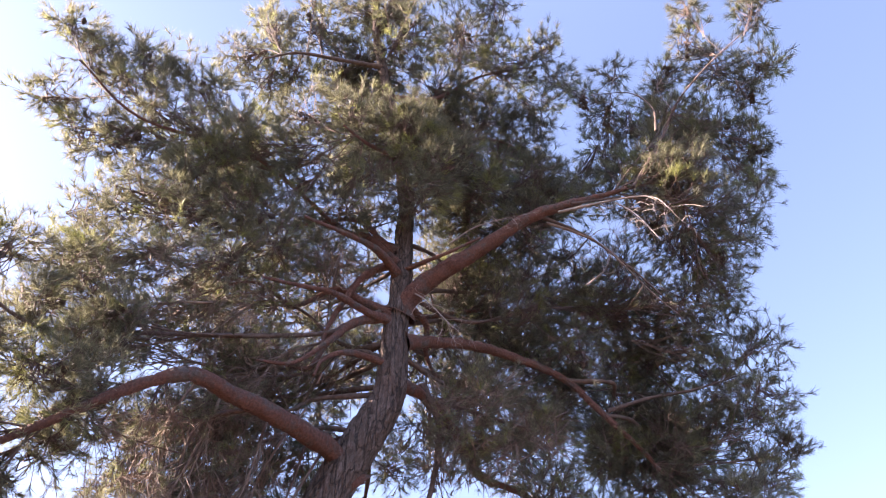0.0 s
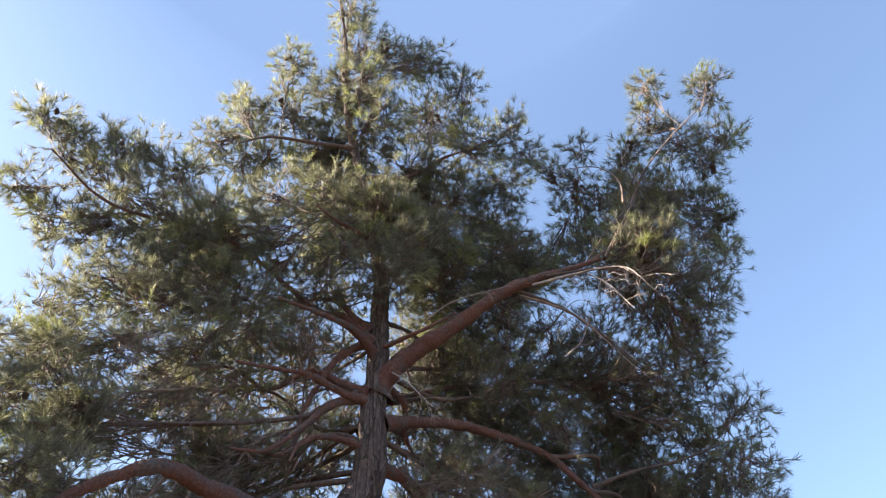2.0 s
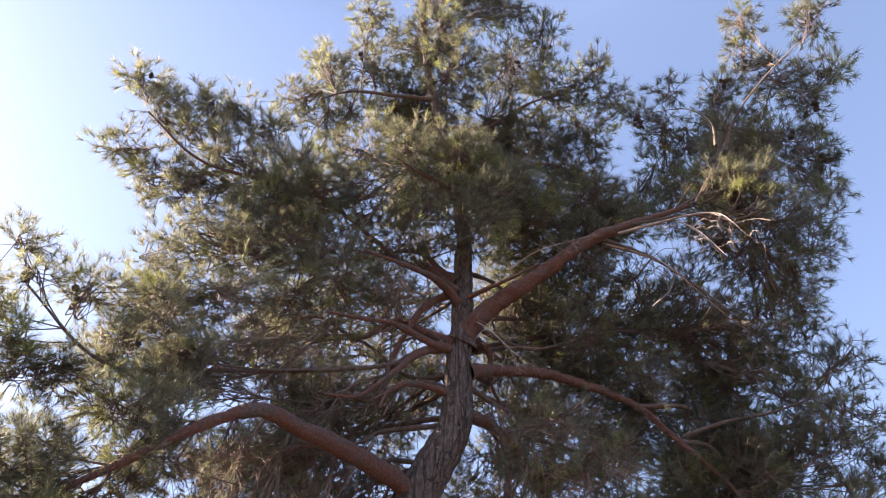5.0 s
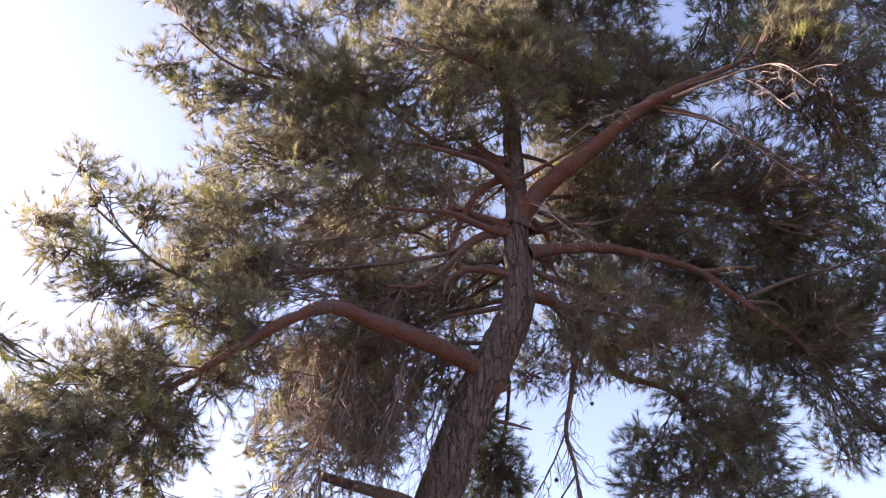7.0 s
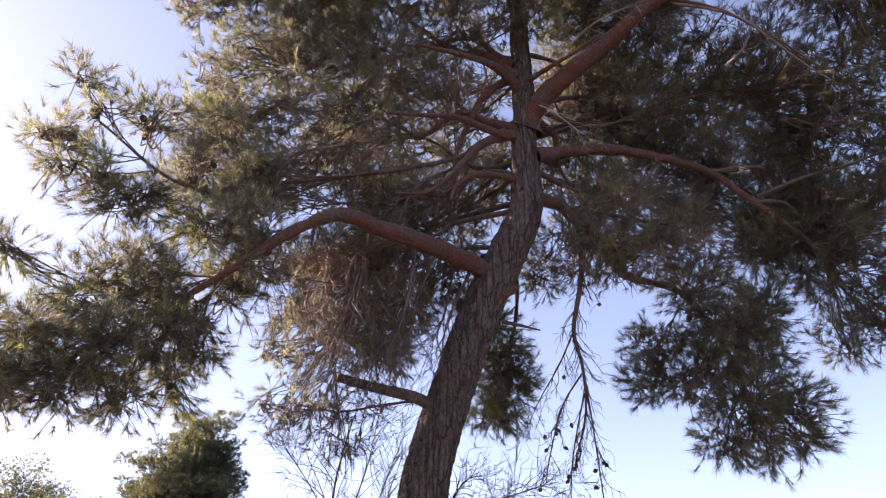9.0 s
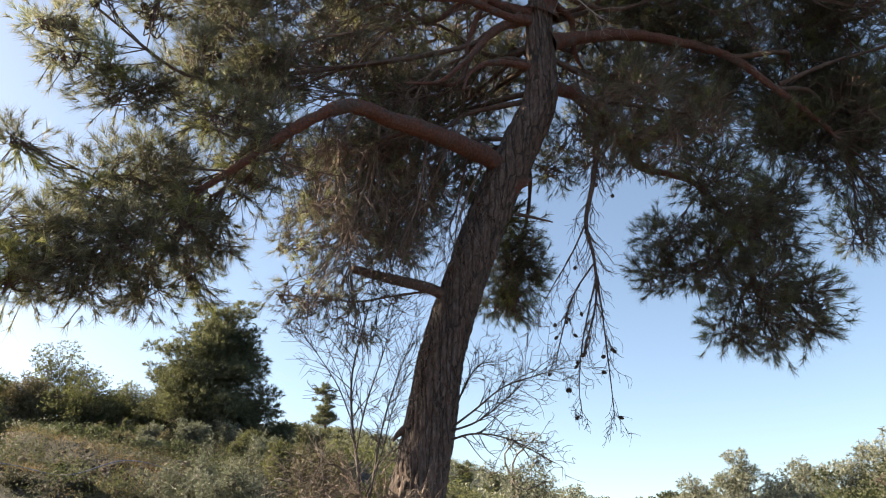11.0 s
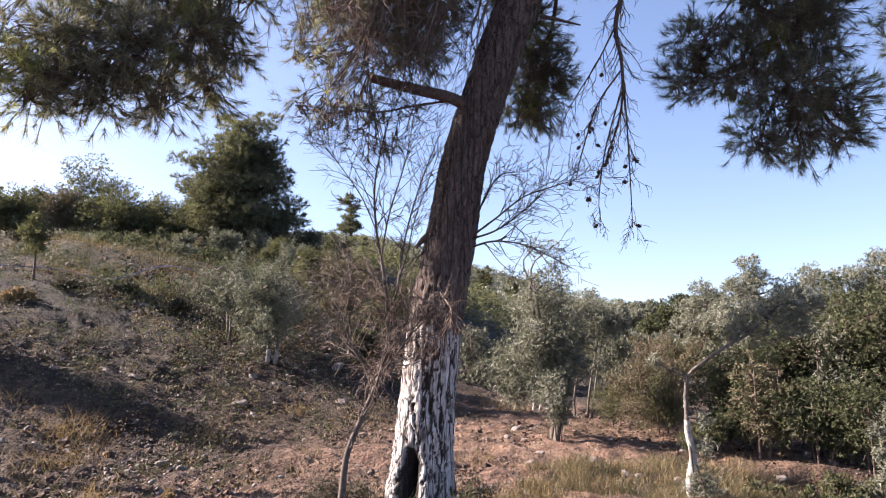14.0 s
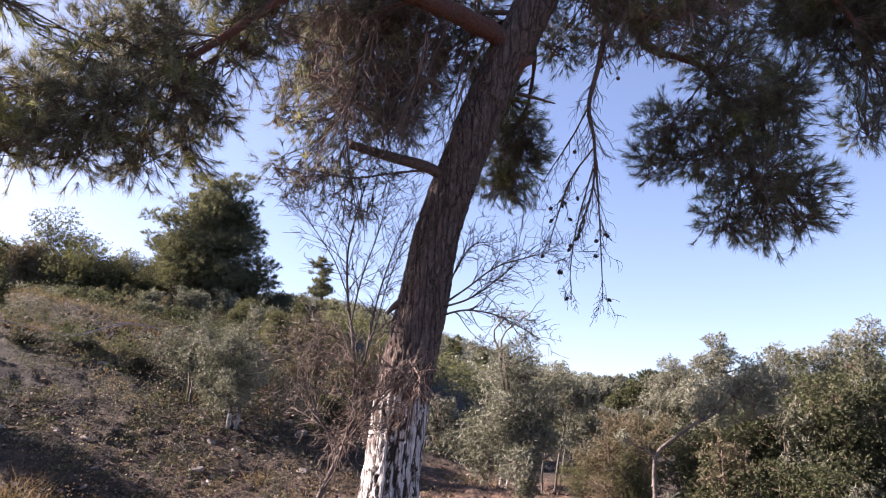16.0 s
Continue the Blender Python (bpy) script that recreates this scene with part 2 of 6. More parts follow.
def tubes_mesh(name, tubes, mat, sides=4):
    """Several tubes in one mesh: tubes is a list of (line, radii)."""
    vs, fs, base = [], [], 0
    for line, radii in tubes:
        v, f = tube_data(line, radii, sides)
        vs.append(v)
        fs += [tuple(i + base for i in q) for q in f]
        base += len(v)
    return mesh_from(name, np.vstack(vs), fs, mat, True)


def twig_soup(starts, mids, ends, r0, r1):
    """Three-sided twigs, bent at mids where given, as loose quads."""
    quads = []
    legs = ((starts, ends, r0, r1),) if mids is None else ((starts, mids, r0, (r0 + r1) / 2), (mids, ends, (r0 + r1) / 2, r1))
    for a, b, ra, rb in legs:
        way = unit(b - a)
        s = unit(np.cross(way, np.array([0.3, 0.5, 0.81])))
        t = np.cross(way, s)
        off = [s * math.cos(k) + t * math.sin(k) for k in (0, 2.094, 4.189)]
        for k in range(3):
            o, q = off[k], off[(k + 1) % 3]
            quads.append(np.stack([a + o * ra, a + q * ra, b + q * rb, b + o * rb], 1))
    return np.concatenate(quads)


def needle_soup(rng, tips, ways, count, length, width, spread=1.0, along=0.12):
    """Brushes of thin needles that fan forward from the last stretch of each shoot."""
    n = len(tips)
    way = np.repeat(ways, count, 0)
    size = np.repeat(0.75 + 0.45 * rng.random((n, 1)), count, 0)
    base = np.repeat(tips, count, 0) - way * rng.random((n * count, 1)) * along
    side = unit(rng.normal(size=(n * count, 3)))
    side = unit(side - way * np.sum(side * way, 1, keepdims=True))
    fan = 0.08 + spread * rng.random((n * count, 1)) ** 0.75
    d = unit(way * np.cos(fan) + side * np.sin(fan) + np.array([0, 0, -0.06]))
    ln = length * size * (0.75 + 0.4 * rng.random((n * count, 1)))
    flat = unit(np.cross(d, rng.normal(size=d.shape))) * width / 2
    return np.stack([base - flat, base + flat, base + d * ln], 1)


def ball(rng, n, inner=0.0):
    return unit(rng.normal(size=(n, 3))) * (inner ** 3 + (1 - inner ** 3) * rng.random((n, 1))) ** (1 / 3)


# ---- ground ----
def build_ground():
    rings = np.concatenate([np.concatenate([np.linspace(0.4, 3.6, 16, endpoint=False), np.linspace(3.6, 11, 150)]), np.geomspace(11.06, 60, 90), np.geomspace(61, 4000, 70)])
    yaw = np.concatenate([np.linspace(-30, 62, 260, endpoint=False), np.linspace(62, 330, 50, endpoint=False)])
    verts = [(0, 0, land(0, 0))]
    for r in rings:
        for a in yaw:
            x, y = -r * math.sin(radians(a)), r * math.cos(radians(a))
            z = land(x, y)
            if r < 60:
                z += 0.07 * noise.noise((x * 0.5, y * 0.5, 0))
                if -30 <= a <= 62 and r > 2.5:
                    fade = step(2.5, 4.0, r) * step(-30, -24, a) * step(62, 56, a)
                    z += fade * (0.05 * noise.noise((x * 1.3, y * 1.3, 0)) + 0.05 * noise.noise((x * 4, y * 4, 3)))
                    if r < 18:
                        z += fade * (0.25 + 0.75 * step(-0.9, -1.8, x)) * (0.05 * max(0, noise.noise((x * 7, y * 7, 7))) + 0.055 * abs(noise.noise((x * 17, y * 17, 4))))
            verts.append((x, y, z))
    k = len(yaw)
    faces = [(0, 1 + j, 1 + (j + 1) % k) for j in range(k)]
    for i in range(len(rings) - 1):
        a, b = 1 + i * k, 1 + (i + 1) * k
        faces += [(a + j, b + j, b + (j + 1) % k, a + (j + 1) % k) for j in range(k)]
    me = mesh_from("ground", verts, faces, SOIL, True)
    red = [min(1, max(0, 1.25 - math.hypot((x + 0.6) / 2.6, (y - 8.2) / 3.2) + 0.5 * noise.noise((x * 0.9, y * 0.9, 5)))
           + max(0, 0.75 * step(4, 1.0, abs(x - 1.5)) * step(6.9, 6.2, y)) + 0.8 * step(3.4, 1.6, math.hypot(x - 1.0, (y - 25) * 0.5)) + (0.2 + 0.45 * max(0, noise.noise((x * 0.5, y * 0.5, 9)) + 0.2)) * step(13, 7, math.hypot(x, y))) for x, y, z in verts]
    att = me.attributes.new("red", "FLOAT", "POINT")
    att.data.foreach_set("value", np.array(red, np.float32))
    att = me.attributes.new("green", "FLOAT", "POINT")
    att.data.foreach_set("value", np.array([0.85 * step(3, 5, math.hypot(x - 1.0, (y - 25) * 0.5)) * step(12, 22, math.hypot(x, y) - 9 * step(0, 6, -0.866 * x + 0.5 * y - 7)) + 0.5 * step(8, 14, math.hypot(x, y)) * max(0, noise.noise((x * 0.8, y * 0.8, 2)) + 0.25) for x, y, z in verts], np.float32))
    tagged(new("ground", me), "reddish stony soil rising to a hillside", "ground", kind="structure")


build_ground()


# ---- the large pine ----
pine = thing("pine_tree", (0, 0, 0), "tall old pine with limewashed foot and reddish limbs", "tree")
rng = np.random.default_rng(4)

TRUNK_LINE = [(-1.63, 4.89, -0.07), (-1.60, 4.90, 0.45), (-1.56, 4.91, 0.97), (-1.51, 4.92, 1.48), (-1.40, 4.96, 2.13), (-1.28, 4.94, 2.76),
              (-0.95, 4.96, 3.73), (-0.69, 4.95, 4.29), (-0.46, 4.93, 4.79), (-0.43, 4.88, 5.43),
              (-0.40, 4.83, 6.01), (-0.40, 4.78, 6.57), (-0.39, 4.68, 7.00), (-0.55, 4.47, 8.04), (-0.70, 4.19, 8.72), (-0.83, 3.86, 9.42), (-0.87, 3.55, 10.48), (-1.04, 3.19, 12.02)]
TRUNK_RADII = [0.3, 0.225, 0.205, 0.2, 0.19, 0.17, 0.165, 0.16, 0.14, 0.115, 0.1, 0.085, 0.075, 0.065, 0.055, 0.042, 0.03, 0.012]


def crack_lines(nodes, links, stretch, wobble):
    """0 in narrow wandering cracks, 1 on the plates between."""
    tc, mp, vo, warp = nodes.new("ShaderNodeTexCoord"), nodes.new("ShaderNodeMapping"), nodes.new("ShaderNodeTexVoronoi"), noise_node(nodes, links, 9.0, 5.0, 0.65, (1, 1, 0.5))
    mp.inputs["Scale"].default_value = stretch
    links.new(tc.outputs["Object"], mp.inputs["Vector"])
    add = nodes.new("ShaderNodeVectorMath")
    add.operation = "MULTIPLY_ADD"
    links.new(warp.outputs["Color"], add.inputs[0])
    add.inputs[1].default_value = (wobble * 5, wobble * 5, wobble * 3)
    links.new(mp.outputs[0], add.inputs[2])
    links.new(add.outputs[0], vo.inputs["Vector"])
    vo.feature = "DISTANCE_TO_EDGE"
    vo.inputs["Scale"].default_value = 1.0
    r = ramp(nodes, [(0.012, (0, 0, 0)), (0.06, (1, 1, 1))])
    links.new(vo.outputs["Distance"], r.inputs[0])
    return r.outputs[0]


def bark_material():
    """Grey-brown plates with rusty furrows; limewash, char and darker furrows where the vertex values say so."""
    m, nodes, links, p = material("furrowed_bark")
    col = nodes.new("ShaderNodeAttribute")
    col.attribute_name = "bark"
    sep = nodes.new("ShaderNodeSeparateColor")
    links.new(col.outputs["Color"], sep.inputs[0])
    grain = noise_node(nodes, links, 38.0, 8.0, 0.7, (1, 1, 0.35))
    plate = ramp(nodes, [(0.3, (0.048, 0.035, 0.029)), (0.5, (0.104, 0.078, 0.067)), (0.72, (0.192, 0.152, 0.133))])
    links.new(grain.outputs[0], plate.inputs[0])
    rust = ramp(nodes, [(0.3, (0.056, 0.027, 0.019)), (0.5, (0.111, 0.056, 0.041)), (0.7, (0.185, 0.111, 0.085))])
    links.new(grain.outputs[0], rust.inputs[0])
    colour = mix_colour(nodes, links, sep.outputs["Blue"], plate.outputs[0], rust.outputs[0])
    lime = ramp(nodes, [(0.3, (0.266, 0.244, 0.222)), (0.48, (0.459, 0.444, 0.429)), (0.65, (0.592, 0.585, 0.577))])
    links.new(grain.outputs[0], lime.inputs[0])
    colour = mix_colour(nodes, links, sep.outputs["Red"], colour, lime.outputs[0])
    colour = mix_colour(nodes, links, sep.outputs["Green"], colour, (0.012, 0.01, 0.009))
    split = crack_lines(nodes, links, (18, 18, 1.3), 0.14)
    scale = crack_lines(nodes, links, (30, 30, 4.5), 0.2)
    colour = mix_colour(nodes, links, split, (0.035, 0.026, 0.022), colour)
    faint = nodes.new("ShaderNodeMath")
    faint.operation = "MULTIPLY_ADD"
    links.new(scale, faint.inputs[0])
    faint.inputs[1].default_value, faint.inputs[2].default_value = 0.4, 0.6
    colour = mix_colour(nodes, links, faint.outputs[0], (0.05, 0.036, 0.03), colour)
    links.new(colour, p.inputs["Base Color"])
    p.inputs["Roughness"].default_value = 0.92
    deep = nodes.new("ShaderNodeMath")
    deep.operation = "ADD"
    links.new(split, deep.inputs[0])
    links.new(faint.outputs[0], deep.inputs[1])
    b1 = nodes.new("ShaderNodeBump")
    b1.inputs["Strength"].default_value, b1.inputs["Distance"].default_value = 1.0, 0.014
    links.new(deep.outputs[0], b1.inputs["Height"])
    b2 = nodes.new("ShaderNodeBump")
    b2.inputs["Strength"].default_value, b2.inputs["Distance"].default_value = 0.9, 0.015
    links.new(grain.outputs[0], b2.inputs["Height"])
    links.new(b1.outputs[0], b2.inputs["Normal"])
    links.new(b2.outputs[0], p.inputs["Normal"])
    return m


def build_trunk():
    sides, last = 120, len(TRUNK_RADII) - 1
    fine_line = glide(TRUNK_LINE, 3000)
    run = np.concatenate([[0], np.cumsum(np.linalg.norm(np.diff(fine_line, axis=0), axis=1))])
    walked = np.concatenate([np.linspace(0, 3.6, 250, endpoint=False), np.linspace(3.6, 7.0, 160, endpoint=False), np.linspace(7.0, run[-1], 60)])
    at = np.interp(walked, run, np.arange(3000))
    line = np.stack([np.interp(at, np.arange(3000), fine_line[:, k]) for k in range(3)], 1)
    rad = np.interp(at / 2999 * last, range(last + 1), TRUNK_RADII)
    v, f = tube_data(line, rad, sides)
    axis = np.repeat(line, sides, 0)
    out = unit(v - axis)
    paint = np.zeros((len(v), 4), np.float32)
    for i, (q, o) in enumerate(zip(v, out)):
        x, y, z = q
        w = 0.35 * noise.noise((x * 5, y * 5, z * 2.4))
        u = noise.noise((x * 16, y * 16, z * 7))
        high = min(1.0, max(0.0, (z - 2.4) / 2.5))
        kx, kz = 20 + 9 * high, 1.15 + 4.5 * high
        d = noise.voronoi(((x + 0.05 * w + 0.014 * u) * kx, (y + 0.05 * w - 0.014 * u) * kx, z * kz + w + 0.5 * u))[0]
        fine = noise.noise((x * 45, y * 45, z * 16))
        edge = min(1.0, max(0.0, (d[1] - d[0]) / 0.16 + 0.16 * fine))
        deep = 0.023 if z < 1.5 else max(0.013, 0.023 - 0.005 * (z - 1.5))
        lift = deep * (edge ** 0.6 - 0.85) + 0.008 * fine + 0.007 * noise.noise((x * 22, y * 22, z * 6)) + 0.02 * high * noise.noise((x * 3, y * 3, z * 4))
        lift += 0.03 * max(0, 0.5 - z) * math.sin(5 * math.atan2(o[1], o[0]) + 1)
        hole = math.exp(-(((o[0] + 0.12) / 0.25) ** 2) - ((z - 0.3) / 0.23) ** 4) * max(0, -o[1])
        lift -= 0.21 * hole
        v[i] += o * lift
        rag = 1.42 + 0.1 * noise.noise((x * 9, y * 9, 1.0)) + 0.06 * noise.noise((x * 30, y * 30, z * 8))
        worn = noise.noise((x * 7, y * 7, z * 3.5)) + 0.72 + 0.5 * noise.noise((x * 25, y * 25, z * 11)) + 0.5 * min(0, o[0] + 0.25)
        wash = min(1, max(0, (edge - 0.25 + 0.2 * fine) / 0.2)) * min(1, max(0, (rag - z) / 0.05)) * min(1, max(0.0, worn / 0.25))
        # char at the hollow and low cracks; furrows higher up are only darkened
        char_dark = min(1, max(0, hole * 12 - 0.8 + 0.6 * fine)) + (0.92 if edge < 0.3 and z < 1.45 else 0.4 if edge < 0.2 and z < 6 else 0)
        patch = noise.noise((x * 6, y * 6, z * 3)) + 0.6 * fine
        paint[i] = (wash, min(1, char_dark), min(1, max(0, 0.22 * high + 0.3 * patch)) if edge > 0.25 else 0.45, 1)
    me = mesh_from("trunk", v, f, bark_material(), True)
    att = me.color_attributes.new("bark", "FLOAT_COLOR", "POINT")
    att.data.foreach_set("color", paint.ravel())
    part("trunk", me, pine, "grey-brown furrowed bark, limewashed white and charred at the foot")


build_trunk()


def cone_mesh():
    """A plump cone of lapped scales, 7 cm long."""
    rows_, sides = 7, 8
    vs, fs = [], []
    for i in range(rows_):
        s = i / (rows_ - 1)
        for lip in (0, 1):
            r = 0.029 * math.sin(math.pi * (0.12 + 0.8 * s)) ** 0.8 * (1.0 if lip else 0.78)
            z = -0.07 * s - (0.006 if lip else 0.0)
            for j in range(sides):
                a = 2 * math.pi * (j + 0.5 * (i % 2)) / sides
                k = 1 + (0.12 if lip and j % 2 else 0)
                vs.append((r * k * math.cos(a), r * k * math.sin(a), z))
    for i in range(2 * rows_ - 1):
        fs += [(i * sides + j, i * sides + (j + 1) % sides, (i + 1) * sides + (j + 1) % sides, (i + 1) * sides + j) for j in range(sides)]
    fs += [tuple(range(sides)), tuple(range((2 * rows_ - 1) * sides, 2 * rows_ * sides))]
    return mesh_from("pine_cone", vs, fs, CONE)


CONE_MESH = cone_mesh()


def limb_tube(line, r0, r1, power=0.7, least=0.035):
    """A bare tapering limb: its mesh, its curve, and the run and radius along it."""
    n = 9 * len(line)
    curve = glide(line, n)
    s = np.linspace(0, 1, n)
    rad = r0 + (r1 - r0) * s ** power
    if r0 > 0.04:
        many_ = 4 * n
        curve_ = glide(curve, many_)
        rad_ = np.interp(np.linspace(0, 1, many_), s, rad) * (1 + 0.5 * np.exp(-np.linspace(0, 1, many_) / 0.035))
        v, f = tube_data(curve_, rad_, 18)
        axis, back = np.repeat(curve_, 18, 0), np.repeat(rad_, 18)
        for i, q in enumerate(v):
            x, y, z = q
            flake = 0.34 * noise.noise((x * 9, y * 9, z * 9)) + 0.26 * abs(noise.noise((x * 26, y * 26, z * 26))) + 0.12 * noise.noise((x * 60, y * 60, z * 60))
            v[i] = axis[i] + (q - axis[i]) * (0.93 + flake * (0.035 / (back[i] + 0.02)) ** 0.5)
    else:
        v, f = tube_data(curve, rad * (1 + 0.12 * np.sin(s * 37 + r0 * 900)), 10, 0.16, rng)
    return part("limb", mesh_from("limb", v, f, LIMB if r0 > least else TWIG, True), pine), curve, s, rad


def bough(line, r0, r1, tufts, shoots=1.0, needles=42, cones=0, dry=0.0, droop=0.0, needle=0.095, wide=0.0036, power=0.7):
    """A limb with its side twigs, needle tufts and cones. tufts: centres and radii of its sprays of shoots."""
    limb, curve, s, rad = limb_tube(line, r0, r1, power)
    spurs, starts, mids, ends, ways = [], [], [], [], []
    for cx, cy, cz, cr in tufts:
        c = np.array([cx, cy, cz])
        gap = np.linalg.norm(curve - c, axis=1)
        i = int(np.argmin(gap + 0.35 * (1 - s) * gap.max()))
        a = curve[max(0, i - 6)]
        reach = np.linalg.norm(c - a)
        m = (a + c) / 2 + np.array([0, 0, -0.06 * reach]) + rng.normal(size=3) * 0.04 * reach
        far = c + unit(c - a) * cr * 0.6
        spur = glide([a, m, c, far], 14)
        spurs.append((spur, np.linspace(min(rad[i] * 0.6, 0.005 + 0.006 * reach), 0.003, 14)))
        cr *= 1.0
        k = int(shoots * 225 * max(cr, 0.12) ** 1.6) + 2
        hub = c + ball(rng, k, 0.3) * cr * np.array([0.78, 0.78, 0.72])
        heart = spur[rng.integers(4, 14, k)]
        w = unit(0.9 * unit(hub - heart) + 0.35 * unit(c - a) + np.array([0, 0, 0.35 - droop]) + 0.3 * rng.normal(size=(k, 3)))
        starts.append(heart)
        mids.append(heart * 0.45 + hub * 0.55 - w * 0.05 - np.array([0, 0, 0.05]) + 0.06 * cr * rng.normal(size=(k, 3)))
        ends.append(hub)
        ways.append(w)
    starts, mids, ends, ways = (np.concatenate(q) for q in (starts, mids, ends, ways))
    many, needles = 3, int(needles * 0.8)
    height = float(np.mean(ends[:, 2]))
    if height > 7.0:
        needles, wide, needle = int(needles * 0.92), wide * 1.25, needle * 1.2
    elif height < 5.6:
        many, needles, needle, wide = 5, int(needles * 1.0), needle * 0.85, wide * 0.85
    hubs, lead = np.repeat(ends, many, 0), np.repeat(ways, many, 0)
    ways2 = unit(lead + 0.65 * rng.normal(size=lead.shape))
    tips = hubs + ways2 * (0.04 + 0.19 * rng.random((len(hubs), 1)))
    ways2 = unit(ways2 + np.array([0, 0, 0.3 - 0.3 * droop]))
    for line_, radii_ in spurs:
        part("branchlet", tubes_mesh("branchlet", [(line_, radii_)], TWIG, 5), limb)
    stalks = twig_soup(starts, mids, ends, 0.0062, 0.0036).reshape(2, 3, len(starts), 4, 3)[:, :2].reshape(-1, 4, 3)
    shoots_ = np.concatenate([stalks, twig_soup(hubs, None, tips, 0.0034, 0.0024)[: len(hubs)]])
    tagged(part("twig_spray", soup("twig_spray", shoots_, DRY_TWIG if dry > 0.1 else TWIG), limb), kind="stuff")
    state = np.repeat(rng.random(len(ends)), many)
    brown, green = state < dry, state >= 2.6 * dry
    if green.any():
        tagged(part("foliage", soup("foliage", needle_soup(rng, tips[green], ways2[green], needles, needle, wide, 0.95, 0.06), NEEDLE), limb), kind="stuff")
    if brown.any():
        tagged(part("dry_foliage", soup("dry_foliage", needle_soup(rng, tips[brown], ways2[brown], max(8, needles // 2), needle * 0.85, wide, 0.9, 0.06), DRY_NEEDLE), limb, "withered brown needles"), kind="stuff")
    for i in range(cones):
        c = part("pine_cone", CONE_MESH, limb)
        if i % 3 == 0:
            near_ = rng.integers(0, len(ends))
            spot = mids[near_] * 0.3 + ends[near_] * 0.7
        p = spot + rng.normal(size=3) * 0.035
        c.matrix_local = Matrix.Translation(p) @ Euler(rng.normal(size=3) * 0.7).to_matrix().to_4x4() @ Matrix.Scale(0.75 + 0.35 * rng.random(), 4)
    return limb


# bare red limbs round the fork
for line_, r0_, r1_ in (
        ([(-0.45, 4.84, 5.49), (-0.66, 4.68, 5.47), (-0.86, 4.55, 5.52), (-0.99, 4.42, 5.50), (-1.18, 4.30, 5.45), (-1.50, 4.15, 5.42)], 0.05, 0.012),
        ([(-0.48, 4.84, 5.55), (-0.76, 4.68, 5.37), (-0.89, 4.56, 5.14), (-0.96, 4.44, 4.95), (-1.16, 4.32, 4.68), (-1.41, 4.20, 4.62)], 0.05, 0.01),
        ([(-0.46, 4.88, 5.05), (-0.68, 4.71, 5.03), (-0.84, 4.57, 4.96), (-0.96, 4.44, 4.79), (-0.98, 4.30, 4.55)], 0.042, 0.01),
        ([(-0.42, 4.80, 6.02), (-0.56, 4.53, 6.04), (-0.68, 4.32, 5.98), (-0.90, 4.10, 5.92), (-1.20, 3.95, 5.95)], 0.055, 0.012),
        ([(-0.52, 4.72, 6.10), (-0.75, 4.68, 5.91), (-0.90, 4.65, 5.57), (-1.00, 4.62, 5.25), (-1.02, 4.60, 5.08)], 0.045, 0.012),
        ([(-0.38, 4.78, 6.09), (-0.17, 4.62, 6.05), (0.06, 4.50, 6.06), (0.35, 4.40, 6.15)], 0.03, 0.01),
        ([(-0.36, 4.92, 5.82), (-0.26, 5.07, 5.79), (-0.16, 5.18, 5.72), (-0.16, 5.30, 5.46), (-0.05, 5.45, 5.25)], 0.05, 0.015)):
    limb_tube(line_, r0_, r1_, 0.8, 0.02)

# the crown's top
bough(TRUNK_LINE[-6:], 0.02, 0.01, [(-0.97, 2.96, 11.42, 0.33), (-0.82, 3.33, 11.21, 0.31), (-0.68, 3.74, 10.74, 0.48), (-0.17, 3.82, 10.52, 0.44), (0.26, 3.79, 10.42, 0.34), (-0.97, 4.07, 10.02, 0.47),
    (-0.49, 3.99, 9.20, 0.54), (-0.64, 3.78, 9.74, 0.45), (-0.96, 4.41, 9.39, 0.45)], cones=14)
bough([(-0.72, 4.14, 8.77), (-1.15, 4.04, 8.75), (-1.68, 3.96, 8.78), (-2.02, 3.91, 8.57)], 0.035, 0.01,
    [(-1.60, 3.81, 10.48, 0.34), (-2.12, 4.11, 9.67, 0.40), (-1.56, 4.18, 9.76, 0.50), (-2.47, 4.27, 9.25, 0.32), (-1.87, 4.45, 9.08, 0.41), (-1.25, 4.51, 9.29, 0.45), (-2.23, 4.51, 9.06, 0.30)], cones=12)
bough([(-0.62, 4.31, 8.39), (-0.09, 4.60, 8.83), (0.53, 4.77, 9.64), (1.36, 4.81, 9.98)], 0.04, 0.01,
    [(0.68, 4.13, 10.24, 0.32), (0.24, 4.47, 9.98, 0.55), (0.86, 4.73, 9.79, 0.51), (1.34, 4.56, 9.94, 0.27), (1.53, 4.87, 9.61, 0.27), (-0.09, 4.77, 9.23, 0.53), (1.19, 5.06, 9.19, 0.38)], cones=12)
bough([(-0.55, 4.47, 8.04), (0.04, 4.90, 8.39), (0.68, 5.05, 8.57), (1.17, 5.17, 8.34)], 0.04, 0.01,
    [(0.50, 5.09, 9.01, 0.60), (1.01, 5.32, 8.79, 0.45), (1.23, 5.48, 8.38, 0.37), (0.60, 5.38, 8.28, 0.54), (0.19, 5.03, 8.81, 0.44), (1.05, 5.58, 7.79, 0.39), (0.01, 5.34, 7.83, 0.41)], cones=4)
